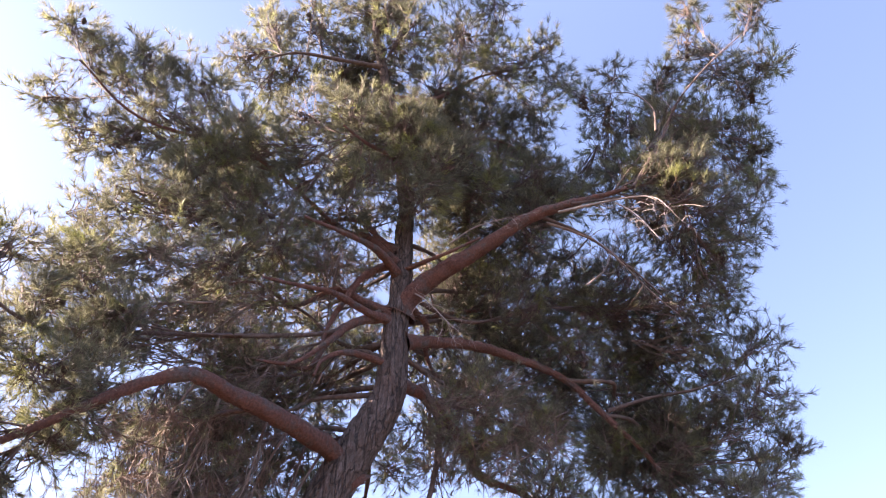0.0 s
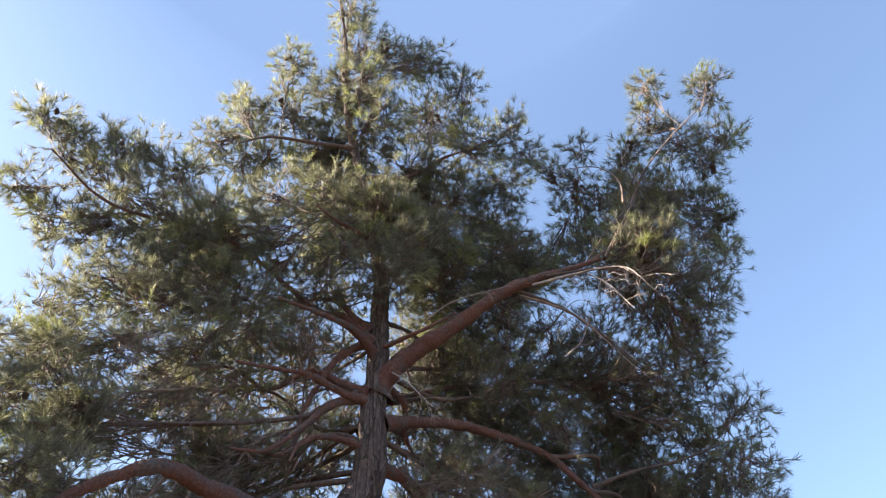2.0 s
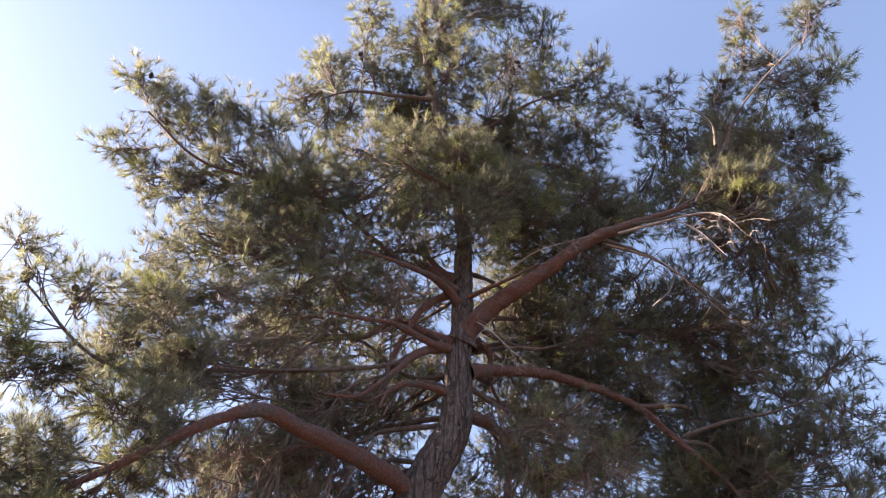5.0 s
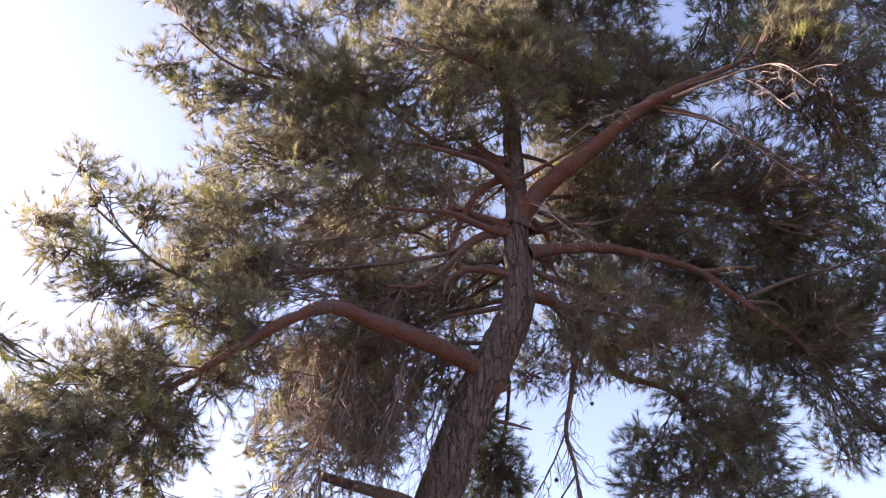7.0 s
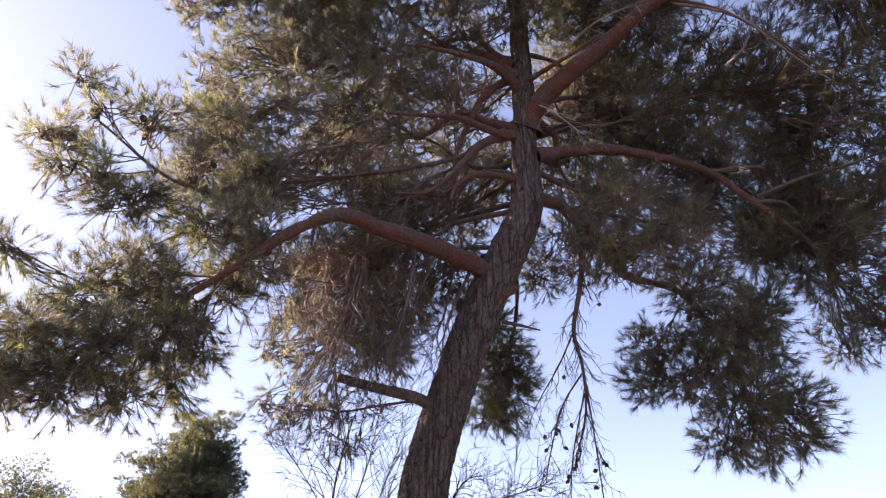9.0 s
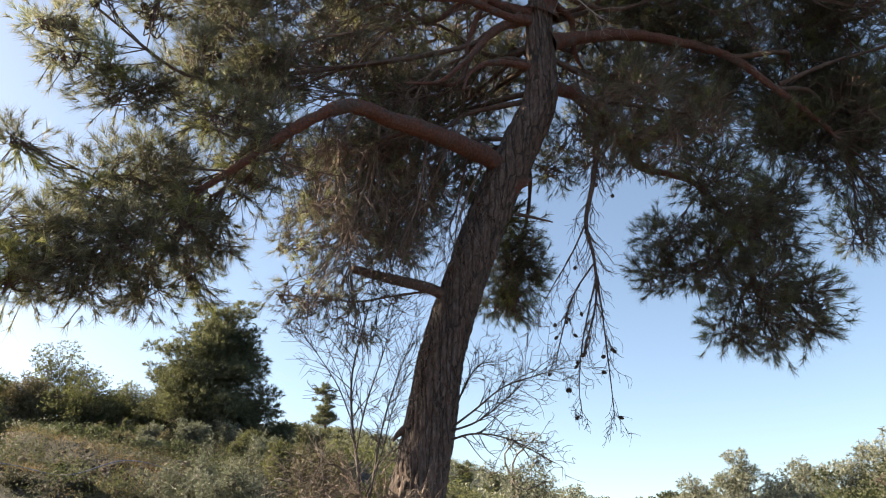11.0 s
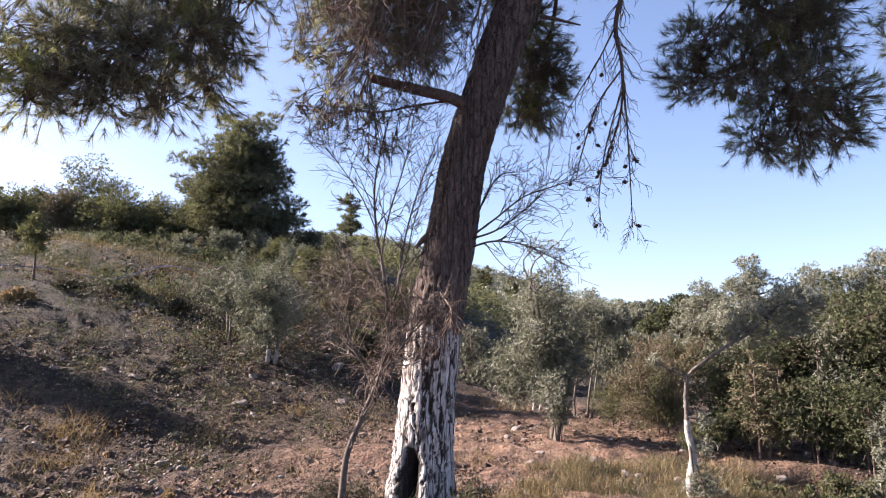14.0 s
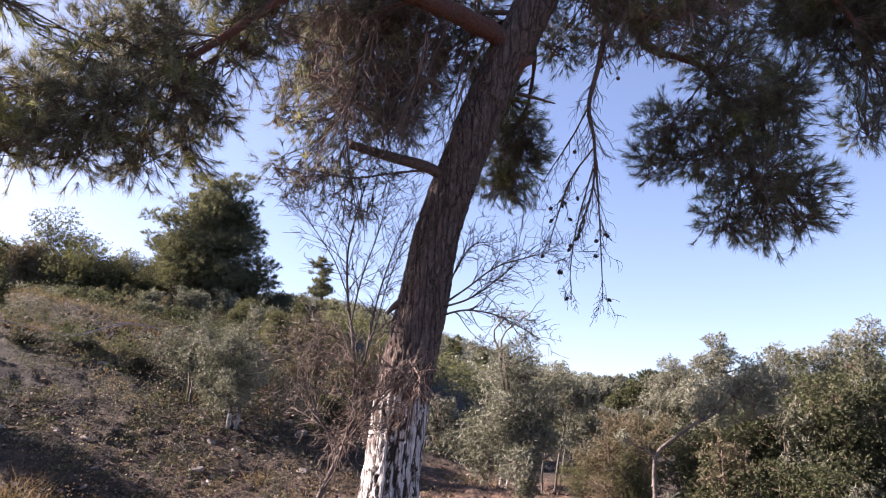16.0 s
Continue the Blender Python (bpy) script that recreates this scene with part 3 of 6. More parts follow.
# towards the camera, sunlit
bough([(-0.47, 4.58, 7.44), (-0.56, 4.26, 7.23), (-0.76, 4.03, 7.12), (-0.96, 3.78, 7.07)], 0.045, 0.01,
    [(-1.44, 4.16, 7.80, 0.41), (-0.97, 4.15, 7.77, 0.44), (-0.39, 4.26, 7.52, 0.46), (0.06, 4.42, 7.41, 0.43), (-0.66, 4.28, 6.97, 0.43), (-0.27, 4.35, 6.69, 0.39), (-1.28, 4.18, 7.07, 0.44), (-1.73, 4.13, 7.11, 0.38), (-0.98, 4.37, 6.58, 0.36), (0.39, 4.72, 7.28, 0.31), (-1.54, 4.24, 6.55, 0.34)], 0.7)
# left lobe
bough([(-0.43, 4.78, 6.15), (-0.75, 4.69, 6.46), (-1.03, 4.59, 6.49), (-1.95, 4.28, 7.23), (-2.82, 3.63, 6.96), (-3.12, 2.96, 6.86)], 0.055, 0.008, power=0.55, tufts=
    [(-3.76, 3.27, 8.11, 0.26), (-3.54, 3.47, 7.88, 0.27), (-3.84, 3.63, 7.34, 0.27), (-3.49, 3.87, 7.14, 0.35), (-3.22, 3.67, 7.69, 0.39), (-2.98, 3.55, 7.87, 0.27), (-2.73, 3.66, 7.93, 0.25), (-2.40, 3.83, 7.71, 0.29), (-2.64, 3.83, 7.23, 0.46), (-3.06, 3.89, 6.97, 0.38), (-2.14, 4.04, 7.03, 0.36), (-2.33, 4.04, 6.68, 0.40), (-2.07, 4.07, 7.55, 0.21)], cones=36)
# left, middle storey
bough([(-0.47, 4.78, 6.31), (-0.63, 4.71, 6.44), (-0.88, 4.62, 6.63), (-1.46, 4.52, 6.44), (-2.17, 4.17, 5.92)], 0.058, 0.007, power=0.6, tufts=
    [(-2.65, 3.92, 6.20, 0.41), (-2.91, 3.83, 5.82, 0.37), (-2.26, 4.06, 6.15, 0.41), (-1.83, 4.11, 6.29, 0.41), (-1.46, 4.28, 5.98, 0.37), (-2.93, 3.82, 5.35, 0.33), (-2.58, 3.87, 5.38, 0.40), (-1.83, 4.23, 5.74, 0.39)], shoots=1.0, cones=6)
bough([(-0.49, 4.83, 5.58), (-0.75, 4.74, 5.67), (-0.98, 4.65, 5.73), (-1.34, 4.66, 5.55), (-1.71, 4.43, 5.62), (-2.19, 4.16, 5.12)], 0.055, 0.007, power=0.6, tufts=
    [(-2.22, 4.00, 5.48, 0.40), (-2.89, 3.80, 4.89, 0.27), (-2.61, 3.96, 4.94, 0.36), (-2.27, 4.09, 5.03, 0.36), (-1.93, 4.27, 5.18, 0.37), (-1.54, 4.45, 5.48, 0.28), (-1.17, 4.66, 6.12, 0.28)], shoots=0.8, cones=4, dry=0.15)
bough([(-0.50, 4.87, 5.61), (-0.74, 4.79, 5.48), (-0.96, 4.70, 5.25), (-1.12, 4.67, 4.88), (-1.41, 4.59, 4.88), (-1.62, 4.52, 4.62)], 0.055, 0.007, power=0.6, tufts=
    [(-1.64, 4.86, 5.08, 0.31), (-1.98, 4.50, 5.04, 0.35), (-2.30, 4.34, 4.87, 0.34), (-1.79, 4.81, 4.70, 0.28), (-2.59, 4.12, 4.76, 0.34)], shoots=0.65, dry=0.14)
bough([(-0.51, 4.92, 5.12), (-0.71, 4.85, 5.18), (-0.92, 4.66, 5.00), (-1.07, 4.47, 4.75)], 0.032, 0.008,
    [(-1.19, 5.03, 4.84, 0.31), (-1.32, 4.98, 4.49, 0.25), (-0.94, 5.21, 5.02, 0.24), (-1.45, 4.84, 4.83, 0.28)], 0.5, dry=0.16)
# lower left lobe with cones
bough([(-0.49, 4.82, 5.66), (-1.07, 4.58, 5.16), (-2.46, 3.77, 4.56), (-2.65, 3.26, 4.28), (-2.99, 2.80, 4.51)], 0.03, 0.008,
    [(-3.16, 2.74, 4.85, 0.11), (-3.04, 2.88, 4.69, 0.13), (-3.25, 2.74, 4.43, 0.19), (-3.18, 2.81, 4.24, 0.16), (-2.97, 2.92, 4.18, 0.16), (-2.91, 3.20, 4.83, 0.23), (-2.73, 3.08, 4.07, 0.20), (-2.89, 2.99, 3.99, 0.17), (-2.70, 3.39, 4.48, 0.26), (-2.59, 3.45, 4.12, 0.23), (-2.43, 3.78, 4.41, 0.27), (-2.58, 3.56, 4.91, 0.28), (-2.27, 3.81, 4.67, 0.25)], 1.1, cones=42)
# the long low limb on the left
bough([(-0.66, 5.00, 4.00), (-0.79, 4.91, 4.15), (-0.88, 4.78, 4.21), (-1.02, 4.54, 4.20), (-1.23, 4.22, 4.18), (-1.45, 3.94, 4.16), (-1.62, 3.71, 4.15), (-1.82, 3.62, 4.05), (-2.08, 3.54, 3.85), (-2.43, 3.43, 3.54), (-2.87, 3.20, 3.13)], 0.088, 0.012,
    [(-2.94, 2.79, 3.04, 0.16), (-2.85, 2.92, 3.26, 0.22), (-2.73, 3.07, 3.43, 0.23), (-2.65, 3.18, 3.62, 0.19), (-2.62, 3.39, 3.53, 0.22), (-2.85, 2.79, 2.90, 0.25), (-2.64, 2.96, 2.98, 0.26), (-2.52, 3.27, 3.12, 0.24), (-2.93, 2.65, 2.70, 0.17), (-2.81, 2.90, 2.74, 0.18),
     (-2.62, 3.19, 2.80, 0.18), (-2.53, 3.47, 2.94, 0.16), (-2.52, 3.63, 3.20, 0.16), (-2.54, 3.49, 3.45, 0.20), (-3.12, 2.50, 2.88, 0.25), (-2.32, 3.57, 3.82, 0.20), (-2.17, 3.64, 4.06, 0.20), (-2.40, 3.64, 3.60, 0.17), (-2.40, 3.40, 3.99, 0.20), (-3.06, 2.56, 3.45, 0.07)], 1.45, 40, cones=14, droop=0.2, power=1.5)
# sprays that hang between the low limb and the trunk
bough([(-1.32, 4.20, 4.21), (-1.68, 4.17, 4.06), (-1.78, 4.24, 3.65), (-1.88, 4.31, 3.25)], 0.022, 0.006,
    [(-1.98, 4.10, 3.66, 0.23), (-2.07, 4.10, 3.32, 0.18), (-1.82, 4.36, 3.52, 0.28), (-1.55, 4.46, 3.77, 0.28), (-1.68, 4.28, 4.03, 0.28), (-2.11, 4.18, 3.05, 0.16), (-1.90, 4.30, 2.99, 0.16), (-1.77, 4.41, 2.80, 0.14), (-1.56, 4.50, 3.42, 0.19), (-1.82, 4.07, 4.07, 0.23), (-2.18, 3.78, 3.83, 0.20)], 0.6, 40, dry=0.18, droop=0.5, cones=5)
bough([(-0.64, 5.01, 4.47), (-1.04, 5.20, 4.47), (-1.38, 5.32, 4.36), (-1.62, 5.26, 3.97)], 0.03, 0.008,
    [(-1.58, 4.94, 4.41, 0.27), (-1.48, 5.15, 4.07, 0.27), (-1.24, 5.20, 4.33, 0.23), (-1.63, 5.15, 3.72, 0.19), (-1.81, 4.72, 4.64, 0.25), (-1.03, 5.17, 4.67, 0.23)], 0.6, dry=0.15, droop=0.3)
# behind the trunk
bough([(-0.63, 5.06, 4.55), (-0.65, 5.56, 4.33), (-0.77, 5.95, 4.00), (-0.94, 6.13, 3.56)], 0.03, 0.008,
    [(-0.84, 5.90, 3.93, 0.24), (-0.87, 6.02, 3.58, 0.27), (-1.07, 6.06, 3.36, 0.17), (-0.76, 6.01, 3.68, 0.18), (-1.05, 5.63, 4.23, 0.24), (-0.42, 5.60, 4.46, 0.18), (-0.96, 5.80, 4.13, 0.24), (-0.90, 5.98, 3.35, 0.19), (-0.92, 5.87, 3.70, 0.21)], 1.5, droop=0.3)
bough([(-0.38, 4.94, 5.64), (-0.14, 5.40, 6.02), (0.41, 5.79, 6.42), (1.13, 5.99, 6.51)], 0.04, 0.01,
    [(0.48, 5.75, 6.55, 0.41), (1.07, 5.89, 6.60, 0.46), (0.70, 5.92, 5.98, 0.37), (1.35, 6.06, 6.16, 0.42), (0.10, 5.80, 6.20, 0.31), (1.02, 5.67, 7.00, 0.36), (1.48, 5.91, 6.78, 0.37)], 0.7)
# right, the great rising limb
bough([(-0.41, 4.90, 5.62), (-0.33, 4.84, 5.77), (-0.08, 4.75, 5.98), (0.36, 4.64, 6.24), (0.83, 4.47, 6.49), (1.18, 4.42, 6.62), (1.56, 4.36, 6.70), (1.82, 4.32, 6.78)], 0.12, 0.016,
    [(2.17, 4.36, 7.03, 0.26), (2.35, 4.41, 6.78, 0.27), (1.99, 4.51, 6.85, 0.22), (2.52, 4.33, 7.18, 0.28), (2.64, 4.53, 8.03, 0.38), (2.40, 4.74, 7.72, 0.34), (2.09, 4.93, 7.81, 0.26), (2.85, 4.63, 8.00, 0.35)], cones=4, power=1.0)
bough([(1.86, 4.26, 6.72), (2.35, 4.30, 7.60), (2.54, 4.07, 7.92), (2.69, 3.60, 7.83), (2.91, 3.17, 7.74)], 0.018, 0.004,
    [(3.03, 3.90, 9.72, 0.21), (3.06, 4.19, 9.44, 0.30), (3.73, 3.82, 9.46, 0.30), (3.85, 4.22, 8.94, 0.26), (3.39, 4.37, 9.08, 0.39), (3.63, 4.47, 8.77, 0.28), (2.73, 4.76, 8.73, 0.41), (3.23, 4.73, 8.54, 0.47), (3.56, 4.79, 8.20, 0.37), (3.56, 4.96, 7.80, 0.32), (2.71, 4.51, 9.14, 0.28)], cones=39)
bough([(2.13, 3.96, 7.23), (2.22, 4.03, 7.75), (2.12, 4.20, 8.31), (1.76, 4.47, 8.69)], 0.014, 0.004,
    [(2.16, 4.49, 9.22, 0.21), (1.78, 4.71, 9.06, 0.17), (2.06, 4.85, 8.89, 0.30), (2.37, 4.93, 8.62, 0.36), (2.03, 5.21, 8.52, 0.33), (1.68, 5.59, 8.32, 0.36), (2.05, 5.47, 8.05, 0.33)], 0.9, cones=24)
bough([(1.24, 4.33, 6.55), (1.82, 4.39, 6.71), (2.19, 4.38, 6.60), (2.52, 4.32, 6.67)], 0.014, 0.008,
    [(2.68, 4.63, 7.41, 0.46), (2.36, 4.61, 7.16, 0.39), (2.66, 4.66, 6.84, 0.43), (2.46, 4.91, 6.56, 0.40), (2.80, 4.96, 6.47, 0.36), (2.59, 5.16, 6.23, 0.32), (3.30, 4.95, 7.24, 0.34), (3.13, 5.10, 6.91, 0.35), (2.97, 5.37, 6.41, 0.29), (2.21, 4.87, 6.86, 0.28)], 1.1)
bough([(0.98, 4.49, 6.53), (1.44, 4.68, 6.45), (1.79, 4.77, 6.15), (2.11, 4.86, 5.79)], 0.022, 0.008,
    [(1.45, 5.70, 7.31, 0.34), (1.92, 5.62, 6.96, 0.33), (2.27, 5.69, 6.43, 0.39), (2.70, 5.70, 6.19, 0.39), (1.86, 5.86, 6.40, 0.36), (3.01, 5.65, 6.23, 0.28)], 0.5)
# right, the level limb
bough([(-0.36, 4.89, 5.30), (-0.10, 5.05, 5.43), (0.30, 5.24, 5.53), (0.80, 5.44, 5.49), (1.21, 5.57, 5.35), (1.53, 5.65, 5.02), (1.84, 5.71, 4.68), (2.01, 5.76, 4.43)], 0.075, 0.015,
    [(2.09, 6.14, 5.16, 0.43), (2.59, 6.05, 4.98, 0.46), (2.99, 5.80, 5.09, 0.37), (3.18, 5.78, 4.72, 0.18), (2.89, 5.92, 4.51, 0.36), (1.53, 6.10, 4.89, 0.36), (2.15, 5.97, 4.30, 0.40), (2.12, 5.90, 4.71, 0.38), (2.04, 5.99, 3.81, 0.23), (2.27, 5.86, 3.93, 0.23), (1.85, 5.96, 4.55, 0.32), (1.58, 5.89, 4.83, 0.35), (2.63, 5.75, 4.10, 0.40), (2.45, 5.84, 3.77, 0.25)], 1.05, cones=5)
bough([(1.56, 5.64, 5.06), (2.00, 5.66, 5.22), (2.47, 5.68, 5.33), (3.02, 5.64, 5.50)], 0.025, 0.008,
    [(3.10, 5.82, 5.77, 0.42), (3.35, 5.68, 5.95, 0.28), (2.74, 5.98, 5.80, 0.42), (2.27, 6.02, 5.83, 0.39), (3.32, 5.81, 5.41, 0.27), (2.84, 5.95, 5.37, 0.38), (1.79, 6.04, 5.85, 0.38)], 0.7)
# right, the low limb
bough([(-0.37, 4.97, 4.92), (-0.14, 5.20, 4.92), (0.10, 5.35, 4.69), (0.30, 5.49, 4.35), (0.73, 5.55, 4.16), (1.00, 5.61, 3.69), (1.11, 5.59, 3.19)], 0.06, 0.015,
    [(0.50, 5.49, 3.70, 0.25), (0.39, 5.61, 3.38, 0.21), (0.77, 5.55, 3.45, 0.32), (1.03, 5.49, 3.79, 0.34), (0.92, 5.48, 4.12, 0.31), (1.07, 5.57, 3.24, 0.32), (0.90, 5.67, 2.95, 0.22), (1.16, 5.63, 2.92, 0.22), (1.43, 5.52, 3.10, 0.22), (1.39, 5.58, 2.90, 0.15), (1.24, 5.63, 3.58, 0.31), (1.34, 5.67, 3.99, 0.29)], 1.5, cones=3, droop=0.2)
bough([(-0.14, 5.20, 4.92), (0.26, 5.19, 4.78), (0.62, 5.16, 4.63), (0.74, 5.15, 4.61)], 0.03, 0.008,
    [(0.55, 5.15, 4.43, 0.30), (0.20, 5.01, 4.51, 0.27), (0.01, 5.13, 4.30, 0.15), (0.44, 5.05, 4.81, 0.30), (0.82, 5.18, 4.52, 0.29), (-0.01, 4.99, 4.74, 0.20), (0.23, 5.25, 4.28, 0.18)], 0.8, dry=0.2)
# extra depth at the back of the crown
bough([(-0.44, 4.93, 5.53), (0.02, 5.60, 6.14), (0.66, 6.06, 6.57), (1.34, 6.36, 6.87)], 0.035, 0.01,
    [(0.14, 5.63, 6.70, 0.41), (0.51, 5.93, 6.32, 0.41), (1.07, 5.96, 6.83, 0.43), (1.10, 6.16, 6.25, 0.42), (0.51, 5.64, 7.25, 0.43), (1.56, 6.14, 6.48, 0.40), (0.01, 5.67, 6.04, 0.27)], 0.6)
bough([(-0.45, 4.96, 5.23), (-0.04, 5.50, 5.36), (0.39, 5.89, 5.49), (0.94, 6.03, 5.44)], 0.03, 0.01,
    [(0.17, 5.71, 5.47, 0.29), (0.61, 5.83, 5.43, 0.34), (0.92, 5.88, 5.09, 0.32), (0.37, 5.81, 4.92, 0.28), (1.25, 5.96, 5.63, 0.33), (-0.11, 5.73, 4.87, 0.22), (0.78, 5.94, 4.59, 0.28)], 1.2, dry=0.15)
bough([(-0.41, 4.83, 6.31), (-0.83, 5.44, 6.71), (-1.35, 5.74, 6.91), (-1.90, 5.80, 6.61)], 0.03, 0.01,
    [(-0.86, 5.28, 7.27, 0.36), (-1.31, 5.28, 6.91, 0.38), (-1.72, 5.16, 6.62, 0.37), (-1.04, 5.49, 6.30, 0.27), (-1.49, 5.35, 6.03, 0.33), (-1.98, 5.17, 5.89, 0.35), (-0.78, 5.51, 6.77, 0.25)], 0.6, dry=0.1)
bough([(-0.50, 4.92, 5.15), (-0.88, 5.23, 5.16), (-1.29, 5.35, 5.03), (-1.66, 5.35, 4.71)], 0.03, 0.008,
    [(-1.24, 5.34, 5.28, 0.26), (-1.60, 5.01, 5.24, 0.29), (-1.83, 4.71, 5.19, 0.28), (-1.48, 5.29, 4.48, 0.26), (-1.81, 5.07, 4.24, 0.28), (-2.13, 4.68, 4.29, 0.27), (-1.99, 4.83, 3.89, 0.26), (-1.64, 5.11, 3.79, 0.22), (-2.13, 4.66, 3.60, 0.21), (-1.15, 5.48, 4.91, 0.22)], 0.8, dry=0.14, droop=0.3)


def crown_fill(root, centre, radii, n, size, shoots=0.6, dry=0.0, droop=0.0, cones=0):
    """A branch into the crown's depth with n sprays spread through an ellipsoid."""
    c, r = np.array(centre), np.array(radii)
    spots = c + ball(rng, n) * r
    way = c - np.array(root)
    line = [root, np.array(root) + way * 0.35 + rng.normal(size=3) * 0.08, np.array(root) + way * 0.7 + rng.normal(size=3) * 0.1, c + unit(way) * r * 0.5]
    return bough(line, 0.03, 0.007, [(*p, size * (0.8 + 0.4 * rng.random())) for p in spots], shoots, 38, cones, dry, droop)


crown_fill((-0.39, 4.90, 5.90), (1.5, 5.7, 6.4), (1.3, 0.5, 0.9), 15, 0.37)
crown_fill((-0.38, 4.93, 5.20), (0.7, 6.1, 5.5), (0.9, 0.35, 0.7), 11, 0.34, 0.6, 0.06)
crown_fill((1.21, 5.57, 5.35), (2.1, 6.0, 5.5), (0.8, 0.35, 0.8), 11, 0.36)
crown_fill((-0.42, 4.66, 7.05), (0.6, 5.2, 7.6), (0.9, 0.5, 0.8), 13, 0.4)
crown_fill((-0.44, 4.90, 5.30), (-1.5, 4.9, 5.6), (0.9, 0.5, 0.8), 12, 0.36, 0.55, 0.12)
crown_fill((-0.40, 4.80, 6.40), (-2.2, 4.6, 7.1), (0.9, 0.5, 0.7), 12, 0.4, 0.45)
crown_fill((-0.50, 4.52, 7.80), (-0.6, 4.9, 8.6), (1.0, 0.5, 0.8), 13, 0.42, 0.45)
crown_fill((-0.50, 4.95, 4.80), (-1.9, 4.6, 4.6), (0.7, 0.4, 0.5), 8, 0.32, 0.55, 0.14, 0.3)
crown_fill((-0.50, 4.97, 4.90), (-2.2, 5.6, 4.7), (0.8, 0.4, 0.5), 9, 0.33, 0.55, 0.1, 0.2)
crown_fill((-0.40, 4.80, 6.50), (0.2, 5.9, 7.2), (0.6, 0.35, 0.7), 10, 0.36)
crown_fill((1.53, 5.65, 5.02), (2.05, 6.0, 4.9), (0.8, 0.3, 0.5), 8, 0.34)
crown_fill((-0.45, 4.95, 5.10), (-0.88, 5.70, 5.81), (0.45, 0.25, 0.5), 7, 0.3, 0.6, 0.1)
crown_fill((-0.38, 4.95, 5.40), (0.04, 5.90, 5.74), (0.5, 0.25, 0.45), 7, 0.3, 0.6, 0.1)
crown_fill((-0.38, 4.92, 5.95), (0.13, 5.90, 6.58), (0.5, 0.25, 0.45), 7, 0.32, 0.6)
crown_fill((-0.40, 4.72, 6.80), (-0.35, 4.2, 7.25), (0.55, 0.25, 0.6), 8, 0.33, 0.5)


def bare_branch(parent, name, line, r0, r1, mat, twigs=20, length=0.5, droop=0.0, seed=1, cones=0):
    """A leafless branch with forked twigs."""
    g = np.random.default_rng(seed)
    n = 10 * len(line)
    curve = glide(line, n)
    br = part(name, tubes_mesh(name, [(curve, np.linspace(r0, r1, n))], mat, 7), parent)
    tubes, ends = [], []
    for k in range(twigs):
        i = int(n * (0.2 + 0.8 * g.random() ** 0.8)) - 1
        way = unit(curve[min(n - 1, i + 1)] - curve[i - 1])
        side = unit(g.normal(size=3))
        d = unit(way * 0.9 + side * 0.9 + np.array([0, 0, 0.15 - droop]))
        ln = length * (0.4 + 0.8 * g.random())
        a = curve[i]
        m = a + d * ln * 0.5 + g.normal(size=3) * 0.05 * ln
        e = m + unit(d + 0.5 * g.normal(size=3) + np.array([0, 0, 0.1 - droop])) * ln * 0.5
        rr = r0 + (r1 - r0) * i / n
        tubes.append((glide([a, m, e], 7), np.linspace(min(rr * 0.6, 0.005), 0.0016, 7)))
        ends.append(e)
        for q in range(3):
            b = m + (e - m) * g.random()
            e2 = b + unit(d + 0.8 * g.normal(size=3) + np.array([0, 0, -droop])) * ln * (0.25 + 0.3 * g.random())
            tubes.append((glide([b, (b + e2) / 2 + g.normal(size=3) * 0.02, e2], 4), np.linspace(0.0022, 0.0012, 4)))
    if tubes:
        tagged(part("twig_spray", tubes_mesh("twig_spray", tubes, mat, 3), br), kind="stuff")
    for k in range(min(cones, len(ends))):
        c = part("pine_cone", CONE_MESH, br)
        c.matrix_local = Matrix.Translation(ends[k]) @ Euler(g.normal(size=3) * 0.8).to_matrix().to_4x4() @ Matrix.Scale(0.52, 4)
    return br


# dead wood on the pine
bare_branch(pine, "dead_limb", [(-0.19, 5.15, 5.03), (-0.04, 5.20, 4.71), (-0.04, 5.20, 4.39), (-0.09, 5.20, 4.09), (-0.17, 5.20, 3.74), (-0.13, 5.20, 3.43), (-0.14, 5.20, 3.08), (-0.26, 5.19, 2.68)], 0.036, 0.004, TWIG, 70, 0.28, 0.7, 11, 8)
bare_branch(pine, "dead_limb", [(-0.13, 5.20, 3.50), (-0.10, 5.20, 2.98), (-0.08, 5.20, 2.50), (-0.07, 5.20, 2.18)], 0.008, 0.003, TWIG, 22, 0.2, 0.7, 12, 5)
bare_branch(pine, "dead_limb", [(-0.14, 5.20, 3.38), (-0.31, 5.19, 3.13), (-0.43, 5.18, 2.77), (-0.48, 5.18, 2.55)], 0.008, 0.003, TWIG, 24, 0.2, 0.7, 13, 9)
bare_branch(pine, "dead_limb", [(-0.17, 5.20, 3.74), (-0.31, 5.19, 3.46), (-0.48, 5.18, 3.19), (-0.62, 5.16, 2.92)], 0.008, 0.002, TWIG, 22, 0.22, 0.6, 14, 0)
bare_branch(pine, "dead_limb", [(-0.14, 5.20, 3.22), (-0.26, 5.19, 2.77), (-0.31, 5.19, 2.42), (-0.30, 5.19, 2.21)], 0.007, 0.002, TWIG, 18, 0.18, 0.6, 15, 6)
bare_branch(pine, "broken_limb", [(-1.19, 4.96, 3.06), (-1.34, 4.76, 3.13), (-1.54, 4.60, 3.16), (-1.72, 4.48, 3.19), (-1.84, 4.38, 3.21)], 0.05, 0.032, TWIG, 10, 0.5, 0.4, 16)
